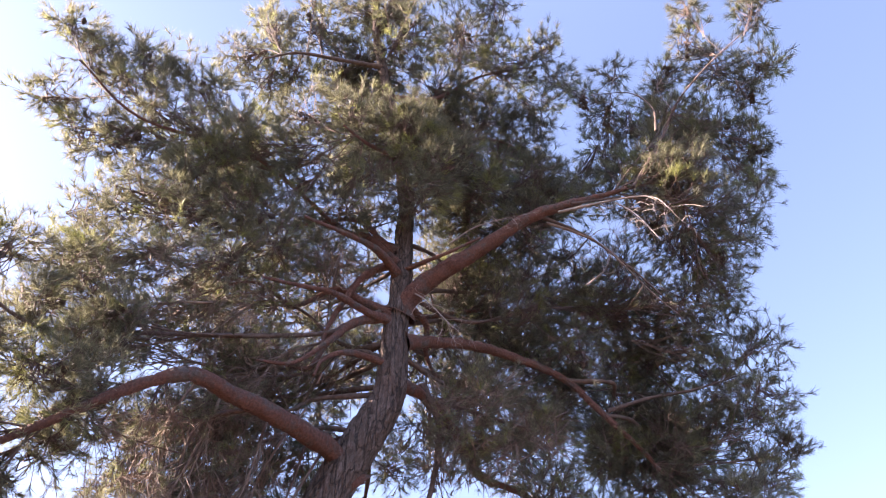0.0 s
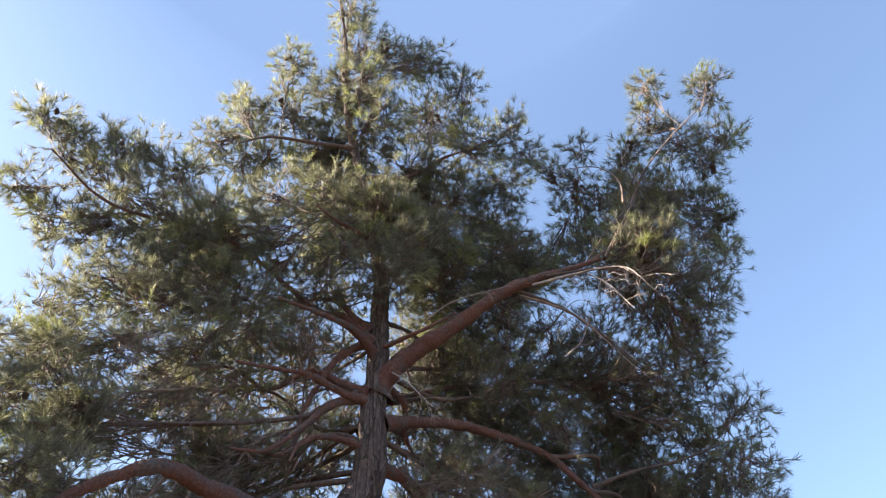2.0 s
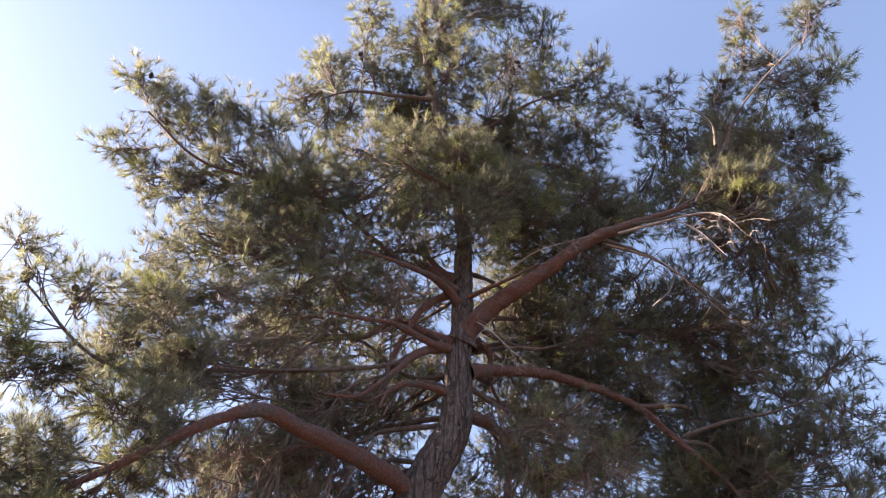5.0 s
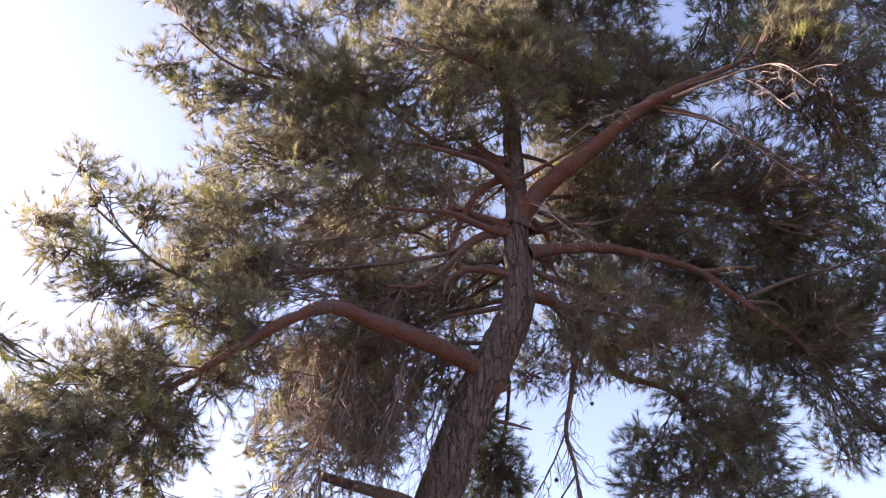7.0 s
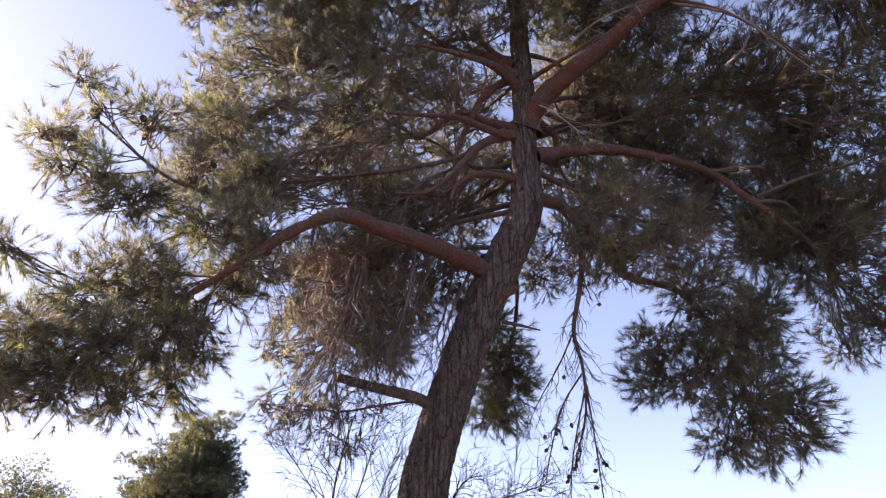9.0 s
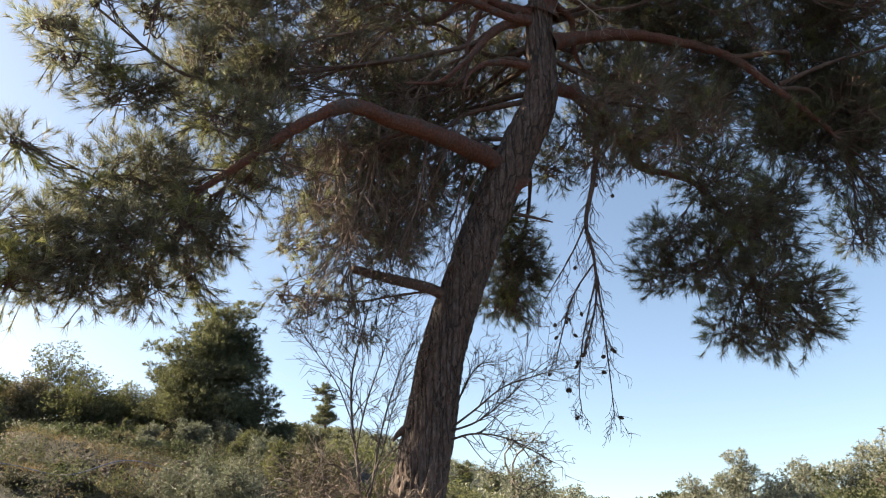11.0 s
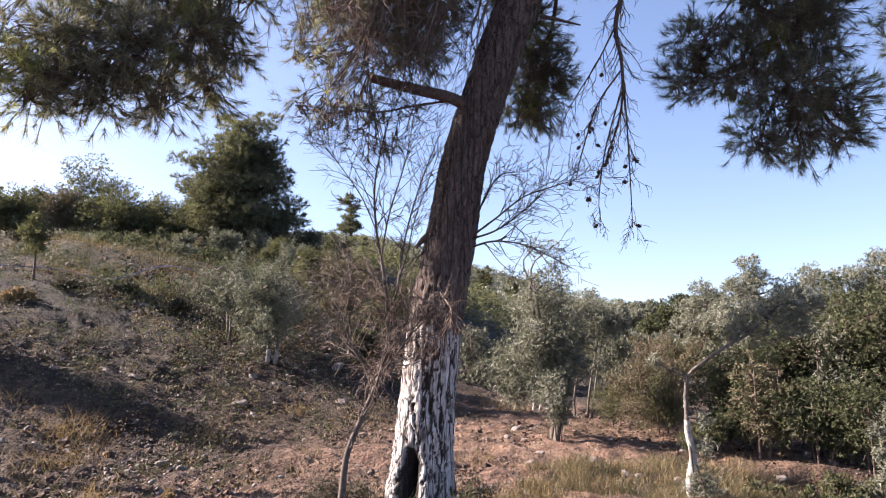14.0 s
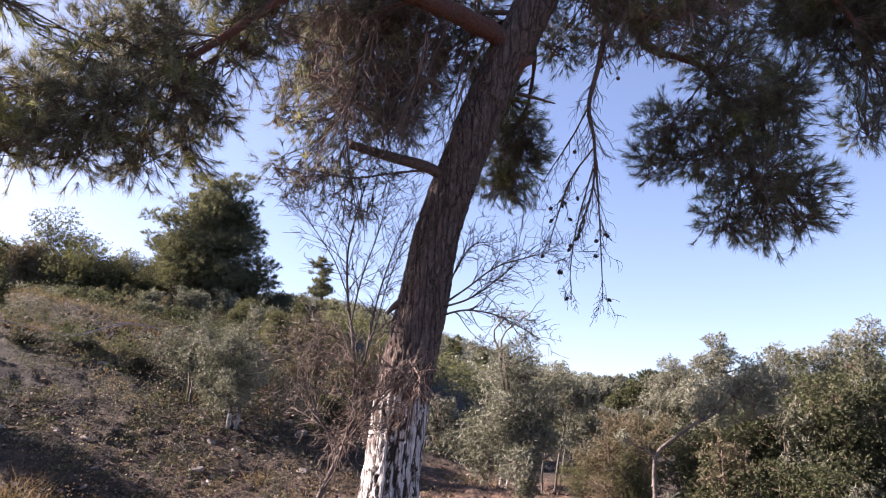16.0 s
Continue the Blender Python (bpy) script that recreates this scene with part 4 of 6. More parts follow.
bare_branch(pine, "broken_limb", [(-0.71, 5.00, 3.79), (-0.56, 4.92, 3.71), (-0.41, 4.88, 3.64)], 0.018, 0.006, TWIG, 0, 0.2, 0, 17)
for k, pts in enumerate((
        [(-1.25, 4.95, 2.11), (-1.04, 4.89, 2.24), (-0.83, 4.88, 2.39), (-0.59, 4.86, 2.46), (-0.37, 4.89, 2.52)],
        [(-1.26, 4.94, 2.09), (-1.04, 4.89, 2.15), (-0.86, 4.93, 2.28), (-0.72, 4.95, 2.40)],
        [(-1.26, 4.94, 2.03), (-1.04, 4.89, 2.07), (-0.78, 4.84, 2.02), (-0.50, 4.82, 1.87)],
        [(-1.26, 4.99, 2.13), (-1.17, 5.07, 2.42), (-1.06, 5.09, 2.59), (-0.94, 5.11, 2.63)])):
    bare_branch(pine, "dead_limb", pts, 0.009, 0.002, DEAD_TWIG, 34, 0.3, 0.0, 30 + k)
bare_branch(pine, "broken_limb", [(-1.42, 4.93, 2.11), (-1.53, 4.86, 2.12), (-1.60, 4.82, 2.07), (-1.63, 4.80, 2.02)], 0.05, 0.008, TWIG, 3, 0.2, 0, 18)
bare_branch(pine, "broken_limb", [(-1.44, 4.92, 2.04), (-1.55, 4.86, 2.03), (-1.60, 4.83, 1.98)], 0.04, 0.006, TWIG, 2, 0.2, 0, 19)
for k, pts in enumerate((
        [(-1.38, 4.75, 1.53), (-1.52, 4.50, 1.65), (-1.65, 4.40, 1.61), (-1.79, 4.35, 1.68)],
        [(-1.42, 4.74, 1.69), (-1.30, 4.62, 1.53), (-1.40, 4.54, 1.33), (-1.55, 4.49, 1.25)],
        [(-1.50, 4.72, 1.49), (-1.59, 4.48, 1.41), (-1.68, 4.39, 1.29), (-1.75, 4.36, 1.18)],
        [(-1.34, 4.76, 1.82), (-1.36, 4.55, 1.61), (-1.50, 4.46, 1.49), (-1.64, 4.40, 1.53)])):
    bare_branch(pine, "dead_limb", pts, 0.008, 0.002, DRY_TWIG, 42, 0.3, 0.15, 40 + k)

# bleached dead twigs along the rising limb
for k, pts in enumerate((
        [(1.11, 4.36, 6.46), (1.43, 4.21, 6.41), (1.71, 4.05, 6.32), (1.90, 3.97, 6.22), (1.99, 3.92, 5.98)],
        [(1.62, 4.20, 6.42), (1.74, 4.10, 6.14), (1.84, 3.99, 5.70)],
        [(1.01, 4.49, 6.45), (1.29, 4.52, 6.34), (1.54, 4.55, 6.17), (1.87, 4.58, 5.64), (2.06, 4.55, 5.32)],
        [(-0.34, 4.79, 5.85), (-0.15, 4.70, 5.63), (0.09, 4.60, 5.24)],
        [(0.06, 4.60, 6.27), (0.33, 4.49, 6.40), (0.74, 4.34, 6.40)],
        [(1.43, 5.00, 6.10), (1.58, 4.85, 6.15), (1.63, 4.73, 6.23)])):
    bare_branch(pine, "dead_limb", pts, 0.016 if k in (0, 2) else 0.01, 0.003, PALE_WOOD if k != 2 else DRY_TWIG, 12, 0.3, 0.25, 300 + k)
# dry twigs that hang under and behind the low limb
wr = np.random.default_rng(77)
under_limb = [
    ((-1.83, 3.89, 4.26), (-2.00, 3.92, 3.61)), ((-1.72, 4.05, 4.37), (-1.83, 4.11, 3.60)), ((-1.60, 4.21, 4.36), (-1.70, 4.16, 3.45)),
    ((-1.46, 4.36, 4.37), (-1.57, 4.33, 3.59)), ((-1.29, 4.42, 4.30), (-1.47, 4.36, 3.35)), ((-1.17, 4.66, 4.35), (-1.35, 4.50, 3.27)),
    ((-1.05, 4.79, 4.33), (-1.25, 4.74, 3.56)), ((-0.94, 4.91, 4.28), (-1.16, 4.76, 3.27)), ((-0.86, 5.03, 4.23), (-1.03, 4.89, 3.52)),
    ((-1.97, 3.82, 4.18), (-2.15, 3.72, 3.58)), ((-1.41, 4.48, 4.52), (-1.76, 4.25, 4.02)), ((-1.10, 4.77, 4.55), (-1.45, 4.58, 3.92)),
]
by_trunk = [
    ((-0.76, 4.84, 5.51), (-1.35, 4.61, 4.59)), ((-0.97, 4.80, 5.78), (-1.64, 4.41, 5.25)), ((-1.05, 4.79, 5.24), (-1.49, 4.46, 4.41)),
    ((-1.13, 4.77, 4.89), (-1.64, 4.30, 4.54)), ((-1.36, 4.60, 5.73), (-2.03, 4.13, 5.04)), ((-1.56, 4.44, 5.45), (-1.93, 4.06, 4.53)),
    ((-1.77, 4.35, 5.83), (-2.26, 3.89, 5.25)), ((-1.83, 4.11, 5.11), (-2.30, 3.63, 4.55)), ((-0.24, 5.19, 5.30), (0.21, 5.20, 4.76)),
    ((-0.12, 5.30, 4.98), (0.33, 5.29, 4.57)), ((0.15, 5.50, 5.20), (0.70, 5.35, 4.79)), ((-1.68, 4.28, 4.03), (-1.85, 4.10, 3.16)),
    ((-1.41, 4.59, 3.87), (-1.63, 4.41, 3.06)),
]
for k, (a, b) in enumerate(under_limb + by_trunk):
    a, b = np.array(a), np.array(b)
    m = (a + b) / 2 + wr.normal(size=3) * 0.08 + np.array([0, 0, 0.06])
    bare_branch(pine, "dead_limb", [a, m, b], 0.012, 0.003, DRY_TWIG if k % 3 else TWIG, 26, 0.4, 0.55, 320 + k)

# hanging sprays seen against the sky
bough([(-1.33, 4.82, 3.14), (-1.59, 4.63, 3.06), (-1.85, 4.48, 2.99), (-2.11, 4.31, 3.01)], 0.012, 0.005,
    [(-2.22, 4.15, 2.97, 0.14), (-2.07, 4.24, 2.94, 0.16), (-2.14, 4.22, 2.86, 0.12), (-1.87, 4.35, 2.87, 0.16), (-1.69, 4.45, 2.76, 0.14), (-1.60, 4.52, 3.03, 0.14)], 0.45, 32, dry=0.25, droop=0.5)


# ---- leafy trees and shrubs ----
def leaf_soup(g, lobes, twigs, per_twig, length, width, up=0.2, flat=0.85):
    """Leaves on short shoots that fill the lobes, thickest near their skin."""
    lobes = np.asarray(lobes, float)
    share = lobes[:, 3] ** 2
    which = g.choice(len(lobes), twigs, p=share / share.sum())
    u = ball(g, twigs, 0.45)
    tip = lobes[which, :3] + u * lobes[which, 3:4] * np.array([1, 1, flat]) * (0.82 + 0.3 * g.random((twigs, 1)))
    way = unit(unit(u) + 0.6 * g.normal(size=(twigs, 3)) + np.array([0, 0, up]))
    reach = length * per_twig * 0.22
    way_ = np.repeat(way, per_twig, 0)
    base = np.repeat(tip, per_twig, 0) - way_ * reach * g.random((twigs * per_twig, 1))
    d = unit(way_ * 0.7 + unit(g.normal(size=base.shape)))
    s = unit(np.cross(d, g.normal(size=base.shape))) * width / 2
    ln = length * (0.65 + 0.6 * g.random((len(base), 1)))
    return np.stack([base + s, base - s, base + d * ln], 1), tip, way


def lobes_in(g, n, w, z0, z1, r, shape=0.0):
    """Lobe centres within a crown w wide from z0 to z1; shape above 0 narrows the top."""
    out = []
    for k in range(n):
        p = ball(g, 1)[0]
        z = (p[2] + 1) / 2
        taper = 1 - shape * z
        rr = r * (0.7 + 0.6 * g.random()) * (0.6 + 0.4 * taper)
        hw, hz = max(0.02, w / 2 - rr), max(0.02, (z1 - z0) / 2 - rr)
        out.append((p[0] * hw * taper, p[1] * hw * taper, (z0 + z1) / 2 + p[2] * hz, rr))
    return out


def leafy(name, at, lobes, trunks, leaf, leaf_mat, bark, label, category, seed, group="", per=4, sink=0.04):
    """A tree or shrub: trunks (line, foot radius, painted height), limbs to its lobes, and leaves. leaf: twigs, length, width."""
    g = np.random.default_rng(seed)
    x, y = at
    root = thing(name, (x, y, land(x, y) - sink), label, category, group)
    tops = []
    for line, r0, painted in trunks:
        n = (9 if r0 > 0.028 else 4) * len(line)
        curve = glide(line, n)
        rad = r0 * (1 - 0.6 * np.linspace(0, 1, n))
        rad[0] *= 1.35
        v, f = tube_data(curve, rad, 12 if r0 > 0.028 else 6, 0.18 if r0 > 0.028 else 0.12, g)
        t = part("trunk", mesh_from("trunk", v, f, bark, True), root)
        if painted:
            k = max(3, int(np.searchsorted(curve[:, 2], painted)))
            v, f = tube_data(curve[:k], rad[:k] + 0.003, 12, 0.12, g)
            part("limewash", mesh_from("limewash", v, f[:-1], LIME, True), t, "flaking white limewash")
        tops += [curve[int(n * q)] for q in (0.55, 0.75, 0.95)]
    faces, tip, way = leaf_soup(g, lobes, leaf[0], per, leaf[1], leaf[2])
    if tops:
        tops = np.array(tops)
        for lx, ly, lz, lr in lobes[:14]:
            c = np.array([lx, ly, lz])
            a = tops[int(np.argmin(np.linalg.norm(tops - c, axis=1)))]
            m = (a + c) / 2 + g.normal(size=3) * 0.12 * np.linalg.norm(c - a)
            r = 0.25 * trunks[0][1] + 0.006
            part("limb", tubes_mesh("limb", [(glide([a, m, c], 6), np.linspace(r, r * 0.3, 6))], bark, 4), root)
    some = g.permutation(len(tip))[: len(tip) // 9]
    la = np.asarray(lobes)[:, :3]
    near = la[np.argmin(np.linalg.norm(tip[some][:, None] - la[None], axis=2), axis=1)]
    tr = 0.0022 + 0.002 * leaf[1] / 0.05
    tagged(part("twig_spray", soup("twig_spray", twig_soup(near, None, tip[some], tr, tr * 0.5)[: len(some) * 2], bark), root), kind="stuff")
    tagged(part("crown", soup("crown", faces, leaf_mat), root), kind="stuff")
    return root


def sprays(g, n, w, z0, z1, r, root=0.3):
    """Lobes strung along shoots that rise and spread from low on the stem: an uneven, open outline."""
    out = []
    for k in range(n):
        yaw, rise = 6.283 * g.random(), radians(12 + 72 * g.random())
        reach = 0.5 + 0.5 * g.random()
        tip = np.array([math.cos(yaw) * math.cos(rise) * w / 2, math.sin(yaw) * math.cos(rise) * w / 2, z0 + (z1 - z0) * (0.1 + 0.9 * math.sin(rise))])
        foot = np.array([0, 0, z0 + root * (z1 - z0) * g.random()])
        for q in (0.45, 0.72, 0.96):
            p = foot + (tip - foot) * q * reach
            rr = r * (1.15 - 0.55 * q) * (0.7 + 0.6 * g.random())
            out.append((p[0], p[1], min(p[2], z1 - rr * 0.5), rr))
    return out


def olive(at, h, w, seed, stems=((0, 0, 0.03),), white=0.0, z0=0.3, twigs=1500, lean=(0, 0), label="young grey-leaved olive tree on the stony ground", leaf=(0.042, 0.012), lobes=22, full=False):
    g = np.random.default_rng(seed)
    ls = lobes_in(g, lobes * 2, w * 1.05, h * z0, h, 0.13 * w, 0.2) if full else [(a + lean[0] * 0.8, b + lean[1] * 0.8, c, r) for a, b, c, r in sprays(g, lobes // 2 + 5, w * 1.1, h * z0, h, 0.155 * w)]
    tr = []
    for dx, dy, r in stems:
        tr.append(([(dx, dy, 0), (dx * 1.2 + 0.03, dy, h * 0.18), (dx * 1.1 + lean[0] * 0.4, dy + lean[1] * 0.4, h * 0.36), (dx + lean[0], dy + lean[1], h * 0.7)], r, white))
    return leafy("olive_tree", at, ls, tr, (int(twigs * 1.6), leaf[0] * 1.06, leaf[1] * 1.06), OLIVE_LEAF, GREY_TRUNK, label, "tree", seed, "olive trees")


def shrub(at, h, w, seed, mat, label, twigs=1200, leaf=(0.05, 0.02), lobes=10, name="shrub", group="shrubs", z0=0.0, r=0.21):
    g = np.random.default_rng(seed)
    ls = sprays(g, lobes // 2 + 3, w * 1.1, h * z0, h, 0.8 * r * min(w, h * 1.3), 0.5) + lobes_in(g, lobes // 2, w, h * z0, h, r * min(w, h * 1.3))
    stems = [([(0.06 * w * math.cos(k * 2.1), 0.06 * w * math.sin(k * 2.1), 0), (0.12 * w * math.cos(k * 2.1), 0.12 * w * math.sin(k * 2.1), h * 0.3), (0.2 * w * math.cos(k * 2.1), 0.2 * w * math.sin(k * 2.1), h * 0.65)], min(0.016, 0.008 * h + 0.003), 0) for k in range(3)]
    return leafy(name, at, ls, stems, (int(twigs * 1.3), leaf[0] * 0.92, leaf[1] * 0.84), mat, TWIG, label, "shrub", seed, group)


olive((-5.64, 9.44), 2.0, 1.75, 51, ((0, 0, 0.035), (0.1, 0.05, 0.03)), 0.3, 0.14, 3600, lobes=36)
olive((-6.64, 9.90), 1.65, 1.65, 52, ((0, 0, 0.03), (-0.08, 0.05, 0.025)), 0, 0.16, 2700, lobes=30)
olive((-1.02, 8.24), 2.7, 1.75, 53, ((0, 0, 0.045), (-0.06, 0.05, 0.03)), 0.0, 0.05, 5200, (-0.28, 0.1), lobes=46)
olive((-0.81, 10.08), 2.0, 1.45, 54, ((0, 0, 0.02), (-0.18, 0.1, 0.018), (0.06, 0, 0.016)), 0.0, 0.42, 2600, (0.2, 0.3), lobes=20, full=True)
olive((-0.55, 10.74), 1.35, 0.9, 55, ((0, 0, 0.018),), 0.0, 0.5, 1000, (0.1, 0.4))
olive((-1.63, 10.30), 1.1, 0.7, 56, ((0, 0, 0.02), (0.08, 0.05, 0.016)), 0.2, 0.35, 800, (0.0, 0.2))

shrub((-1.0, 8.2), 1.0, 0.5, 58, OLIVE_LEAF, "leafy grey suckers round an olive's foot", 900, (0.042, 0.012), 12)

# the whitewashed young olive with one long bowed limb
leafy("olive_tree", (0.36, 6.07), [(0.66, 0.05, 1.62, 0.17), (0.76, 0.1, 1.69, 0.2), (0.5, 0.05, 1.6, 0.16), (0.74, 0.0, 1.48, 0.15), (0.58, 0.1, 1.4, 0.13), (0.42, 0.05, 1.5, 0.12), (0.06, 0.03, 0.25, 0.13), (0.1, 0, 0.5, 0.12), (0.03, 0, 0.1, 0.16), (-0.28, 0, 1.18, 0.08), (0.32, 0, 1.42, 0.1), (0.9, 0.1, 1.66, 0.18), (0.86, 0.1, 1.5, 0.14), (0.1, 0, 0.7, 0.1)],
      [([(0, 0, 0), (-0.02, 0, 0.2), (0.008, 0, 0.4), (-0.03, 0, 0.6), (-0.035, 0, 0.76), (-0.04, 0, 0.9)], 0.036, 0.7), ([(-0.04, 0, 0.8), (-0.04, 0, 0.92), (-0.01, 0, 1.07), (0.12, 0, 1.19), (0.28, 0, 1.31), (0.45, 0.02, 1.41), (0.58, 0.04, 1.53), (0.66, 0.05, 1.62), (0.78, 0.05, 1.69)], 0.017, 0),
       ([(-0.02, 0, 1.04), (-0.17, 0.02, 1.11), (-0.32, 0.05, 1.18)], 0.01, 0)],
      (1000, 0.036, 0.01), OLIVE_LEAF, GREY_TRUNK, "pruned whitewashed olive with one long bowed limb", "tree", 57, "olive trees", 7)

# the thicket by the gully
for k, (at, h, w, mat, tw) in enumerate((
        ((0.98, 8.64), 1.5, 1.2, THICKET_LEAF, 2800), ((1.62, 8.75), 1.75, 1.5, THICKET_LEAF, 6000), ((2.25, 8.6), 2.1, 1.6, THICKET_LEAF, 7500), ((2.84, 8.5), 2.2, 1.7, THICKET_LEAF, 6500),
        ((1.18, 8.11), 1.05, 1.2, THICKET_LEAF, 1600), ((1.70, 7.82), 1.05, 1.2, THICKET_LEAF, 1600), ((2.13, 7.61), 1.2, 1.1, THICKET_LEAF, 1500))):
    shrub(at, h, w, 60 + k, mat, "dense dark green shrub beside the gully", tw, (0.038, 0.02), 28)
shrub((1.17, 7.91), 1.5, 0.9, 70, BROWN_LEAF, "half-dry brown shrub in the thicket", 700, (0.045, 0.016))
shrub((1.87, 8.39), 1.8, 0.9, 71, OLIVE_LEAF, "pale leafy olive shoots above the thicket", 500, (0.05, 0.016))
shrub((1.75, 7.3), 0.5, 0.8, 68, SHRUB_LEAF, "low green shrub beside the gully", 700, (0.045, 0.02))
shrub((2.21, 7.27), 1.4, 0.7, 69, OLIVE_LEAF, "silver-leaved shrub beside the gully", 900, (0.05, 0.014))
for k, (at, h, w) in enumerate((((1.95, 13.35), 2.75, 1.6), ((1.25, 14.44), 2.3, 1.8), ((2.86, 13.19), 2.5, 1.9), ((3.64, 13.52), 2.65, 1.8), ((3.97, 12.90), 3.05, 1.7), ((1.49, 12.41), 1.95, 1.5))):
    olive(at, h, w, 75 + k, ((0, 0, 0.05),), 0, 0.2, 3400, label="full grey-green olive tree above the thicket", leaf=(0.05, 0.016), lobes=24, full=True)
shrub((0.05, 9.30), 1.3, 1.3, 81, BROWN_LEAF, "brownish half-dry shrub on the bank", 3600, (0.035, 0.011), 20)
shrub((0.19, 9.00), 0.9, 0.9, 84, SHRUB_LEAF, "olive-green shrub on the bank", 1800, (0.035, 0.012), 12)
shrub((-0.40, 9.79), 0.7, 0.9, 85, SHRUB_LEAF, "olive-green shrub on the bank", 1300, (0.035, 0.012), 12)
shrub((0.62, 7.98), 0.55, 0.8, 86, SHRUB_LEAF, "olive-green shrub on the bank", 1300, (0.035, 0.014), 12)
shrub((0.34, 10.59), 1.0, 1.0, 82, BROWN_LEAF, "brownish half-dry shrub on the bank", 1500, (0.035, 0.01), 12)
for k, (at, h, w, mat) in enumerate((((-0.53, 12.99), 1.1, 1.3, OLIVE_LEAF), ((-0.03, 14.00), 1.25, 1.5, BROWN_LEAF), ((0.46, 14.49), 1.3, 1.4, SHRUB_LEAF), ((0.98, 13.46), 1.2, 1.3, BROWN_LEAF), ((-1.03, 14.96), 1.0, 1.4, SHRUB_LEAF))):
    shrub(at, h, w, 450 + k, mat, "tangled shrub on the far bank", 1300, (0.05, 0.02), 14)
leafy("fruit_tree", (1.26, 25.97), [(0, 0, 1.15, 0.6), (-0.8, 0, 1.05, 0.5), (0.8, 0, 1.05, 0.5), (-0.4, 0, 1.55, 0.5), (0.4, 0, 1.6, 0.5), (-1.2, 0, 0.9, 0.4), (1.2, 0, 0.9, 0.4), (0, 0, 1.85, 0.35)],
      [([(0, 0, 0), (0.03, 0, 0.35), (0, 0, 0.8)], 0.1, 0)], (2400, 0.1, 0.05), THICKET_LEAF, TWIG, "round-headed green fruit tree on a bare rise", "tree", 83)

for k, (at, h, w) in enumerate((((-0.9, 31.0), 2.1, 3.0), ((0.2, 33.0), 2.3, 2.8), ((2.6, 30.0), 2.5, 3.0), ((3.9, 28.5), 2.4, 2.8), ((5.2, 27.0), 2.6, 3.0), ((-2.2, 34.0), 2.0, 3.0))):
    olive(at, h, w, 500 + k, ((0, 0, 0.07),), 0, 0.1, 1500, label="pale olive tree on the far bank", leaf=(0.12, 0.045), lobes=12, full=True)

# behind the trunk and along the foot of the hillside
# the first two take the pale olive leaf to carry distant haze in colour
for k, (at, h, w, mat, lab) in enumerate((
        ((-2.97, 12.14), 1.25, 1.5, OLIVE_LEAF, "shrub at the end of the clearing, paled grey-green for haze"), ((-2.66, 13.24), 1.1, 1.3, OLIVE_LEAF, "shrub at the end of the clearing, paled grey-green for haze"),
        ((-5.64, 12.26), 1.75, 1.3, BROWN_LEAF, "olive-brown shrub at the foot of the slope"), ((-7.21, 13.72), 1.5, 1.4, SHRUB_LEAF, "low green shrub at the foot of the slope"),
        ((-4.89, 13.12), 1.5, 1.4, SHRUB_LEAF, "low green shrub at the foot of the slope"), ((-4.46, 10.60), 0.9, 0.8, SHRUB_LEAF, "low green shrub at the foot of the slope"),
        ((-5.16, 17.25), 1.6, 2.2, SHRUB_LEAF, "grey-green shrub in the valley"), ((-2.81, 19.80), 1.7, 2.6, SHRUB_LEAF, "grey-green shrub in the valley"), ((-1.28, 20.96), 1.3, 2.4, SHRUB_LEAF, "grey-green shrub in the valley"))):
    shrub(at, h, w, 90 + k, mat, lab, 1500, (0.06, 0.028), 14)
shrub((-11.27, 16.52), 1.05, 1.25, 101, OLIVE_LEAF, "round silver-grey shrub on the hillside", 1300, (0.08, 0.03))
for k, (x, y, hd, h, w) in enumerate(((240, 330, 20, 0.6, 0.6), (285, 330, 21, 0.8, 0.5), (330, 340, 21, 0.7, 0.8), (350, 375, 19, 0.6, 0.7), (480, 400, 19, 0.9, 1.0), (505, 385, 21, 1.0, 1.0), (130, 330, 21, 0.5, 0.6), (450, 385, 22, 0.8, 0.9))):
    shrub((-hd * math.sin(radians(16.6 - math.degrees(math.atan((x - 784) / 1200)))), hd * math.cos(radians(16.6 - math.degrees(math.atan((x - 784) / 1200))))), h, w, 110 + k, SHRUB_LEAF if k % 3 else BROWN_LEAF, "small scrubby bush on the hillside", 450, (0.06, 0.026))
for k, (at, h, w, mat) in enumerate((
        ((-17.26, 18.08), 3.3, 3.1, SHRUB_LEAF), ((-19.22, 17.51), 2.0, 2.6, SHRUB_LEAF), ((-15.49, 17.00), 1.9, 2.6, SHRUB_LEAF), ((-20.13, 16.46), 1.8, 3.0, SHRUB_LEAF), ((-17.18, 16.76), 1.9, 2.2, BROWN_LEAF),
        ((-17.05, 20.94), 2.2, 2.6, FAR_NEEDLE), ((-15.75, 20.68), 2.0, 2.0, FAR_NEEDLE), ((-18.13, 15.73), 1.7, 2.0, SHRUB_LEAF), ((-16.19, 19.05), 1.6, 2.0, SHRUB_LEAF))):
    shrub(at, h, w, 120 + k, mat, "bushy evergreen shrub along the ridge", 3000, (0.085, 0.036), 34)


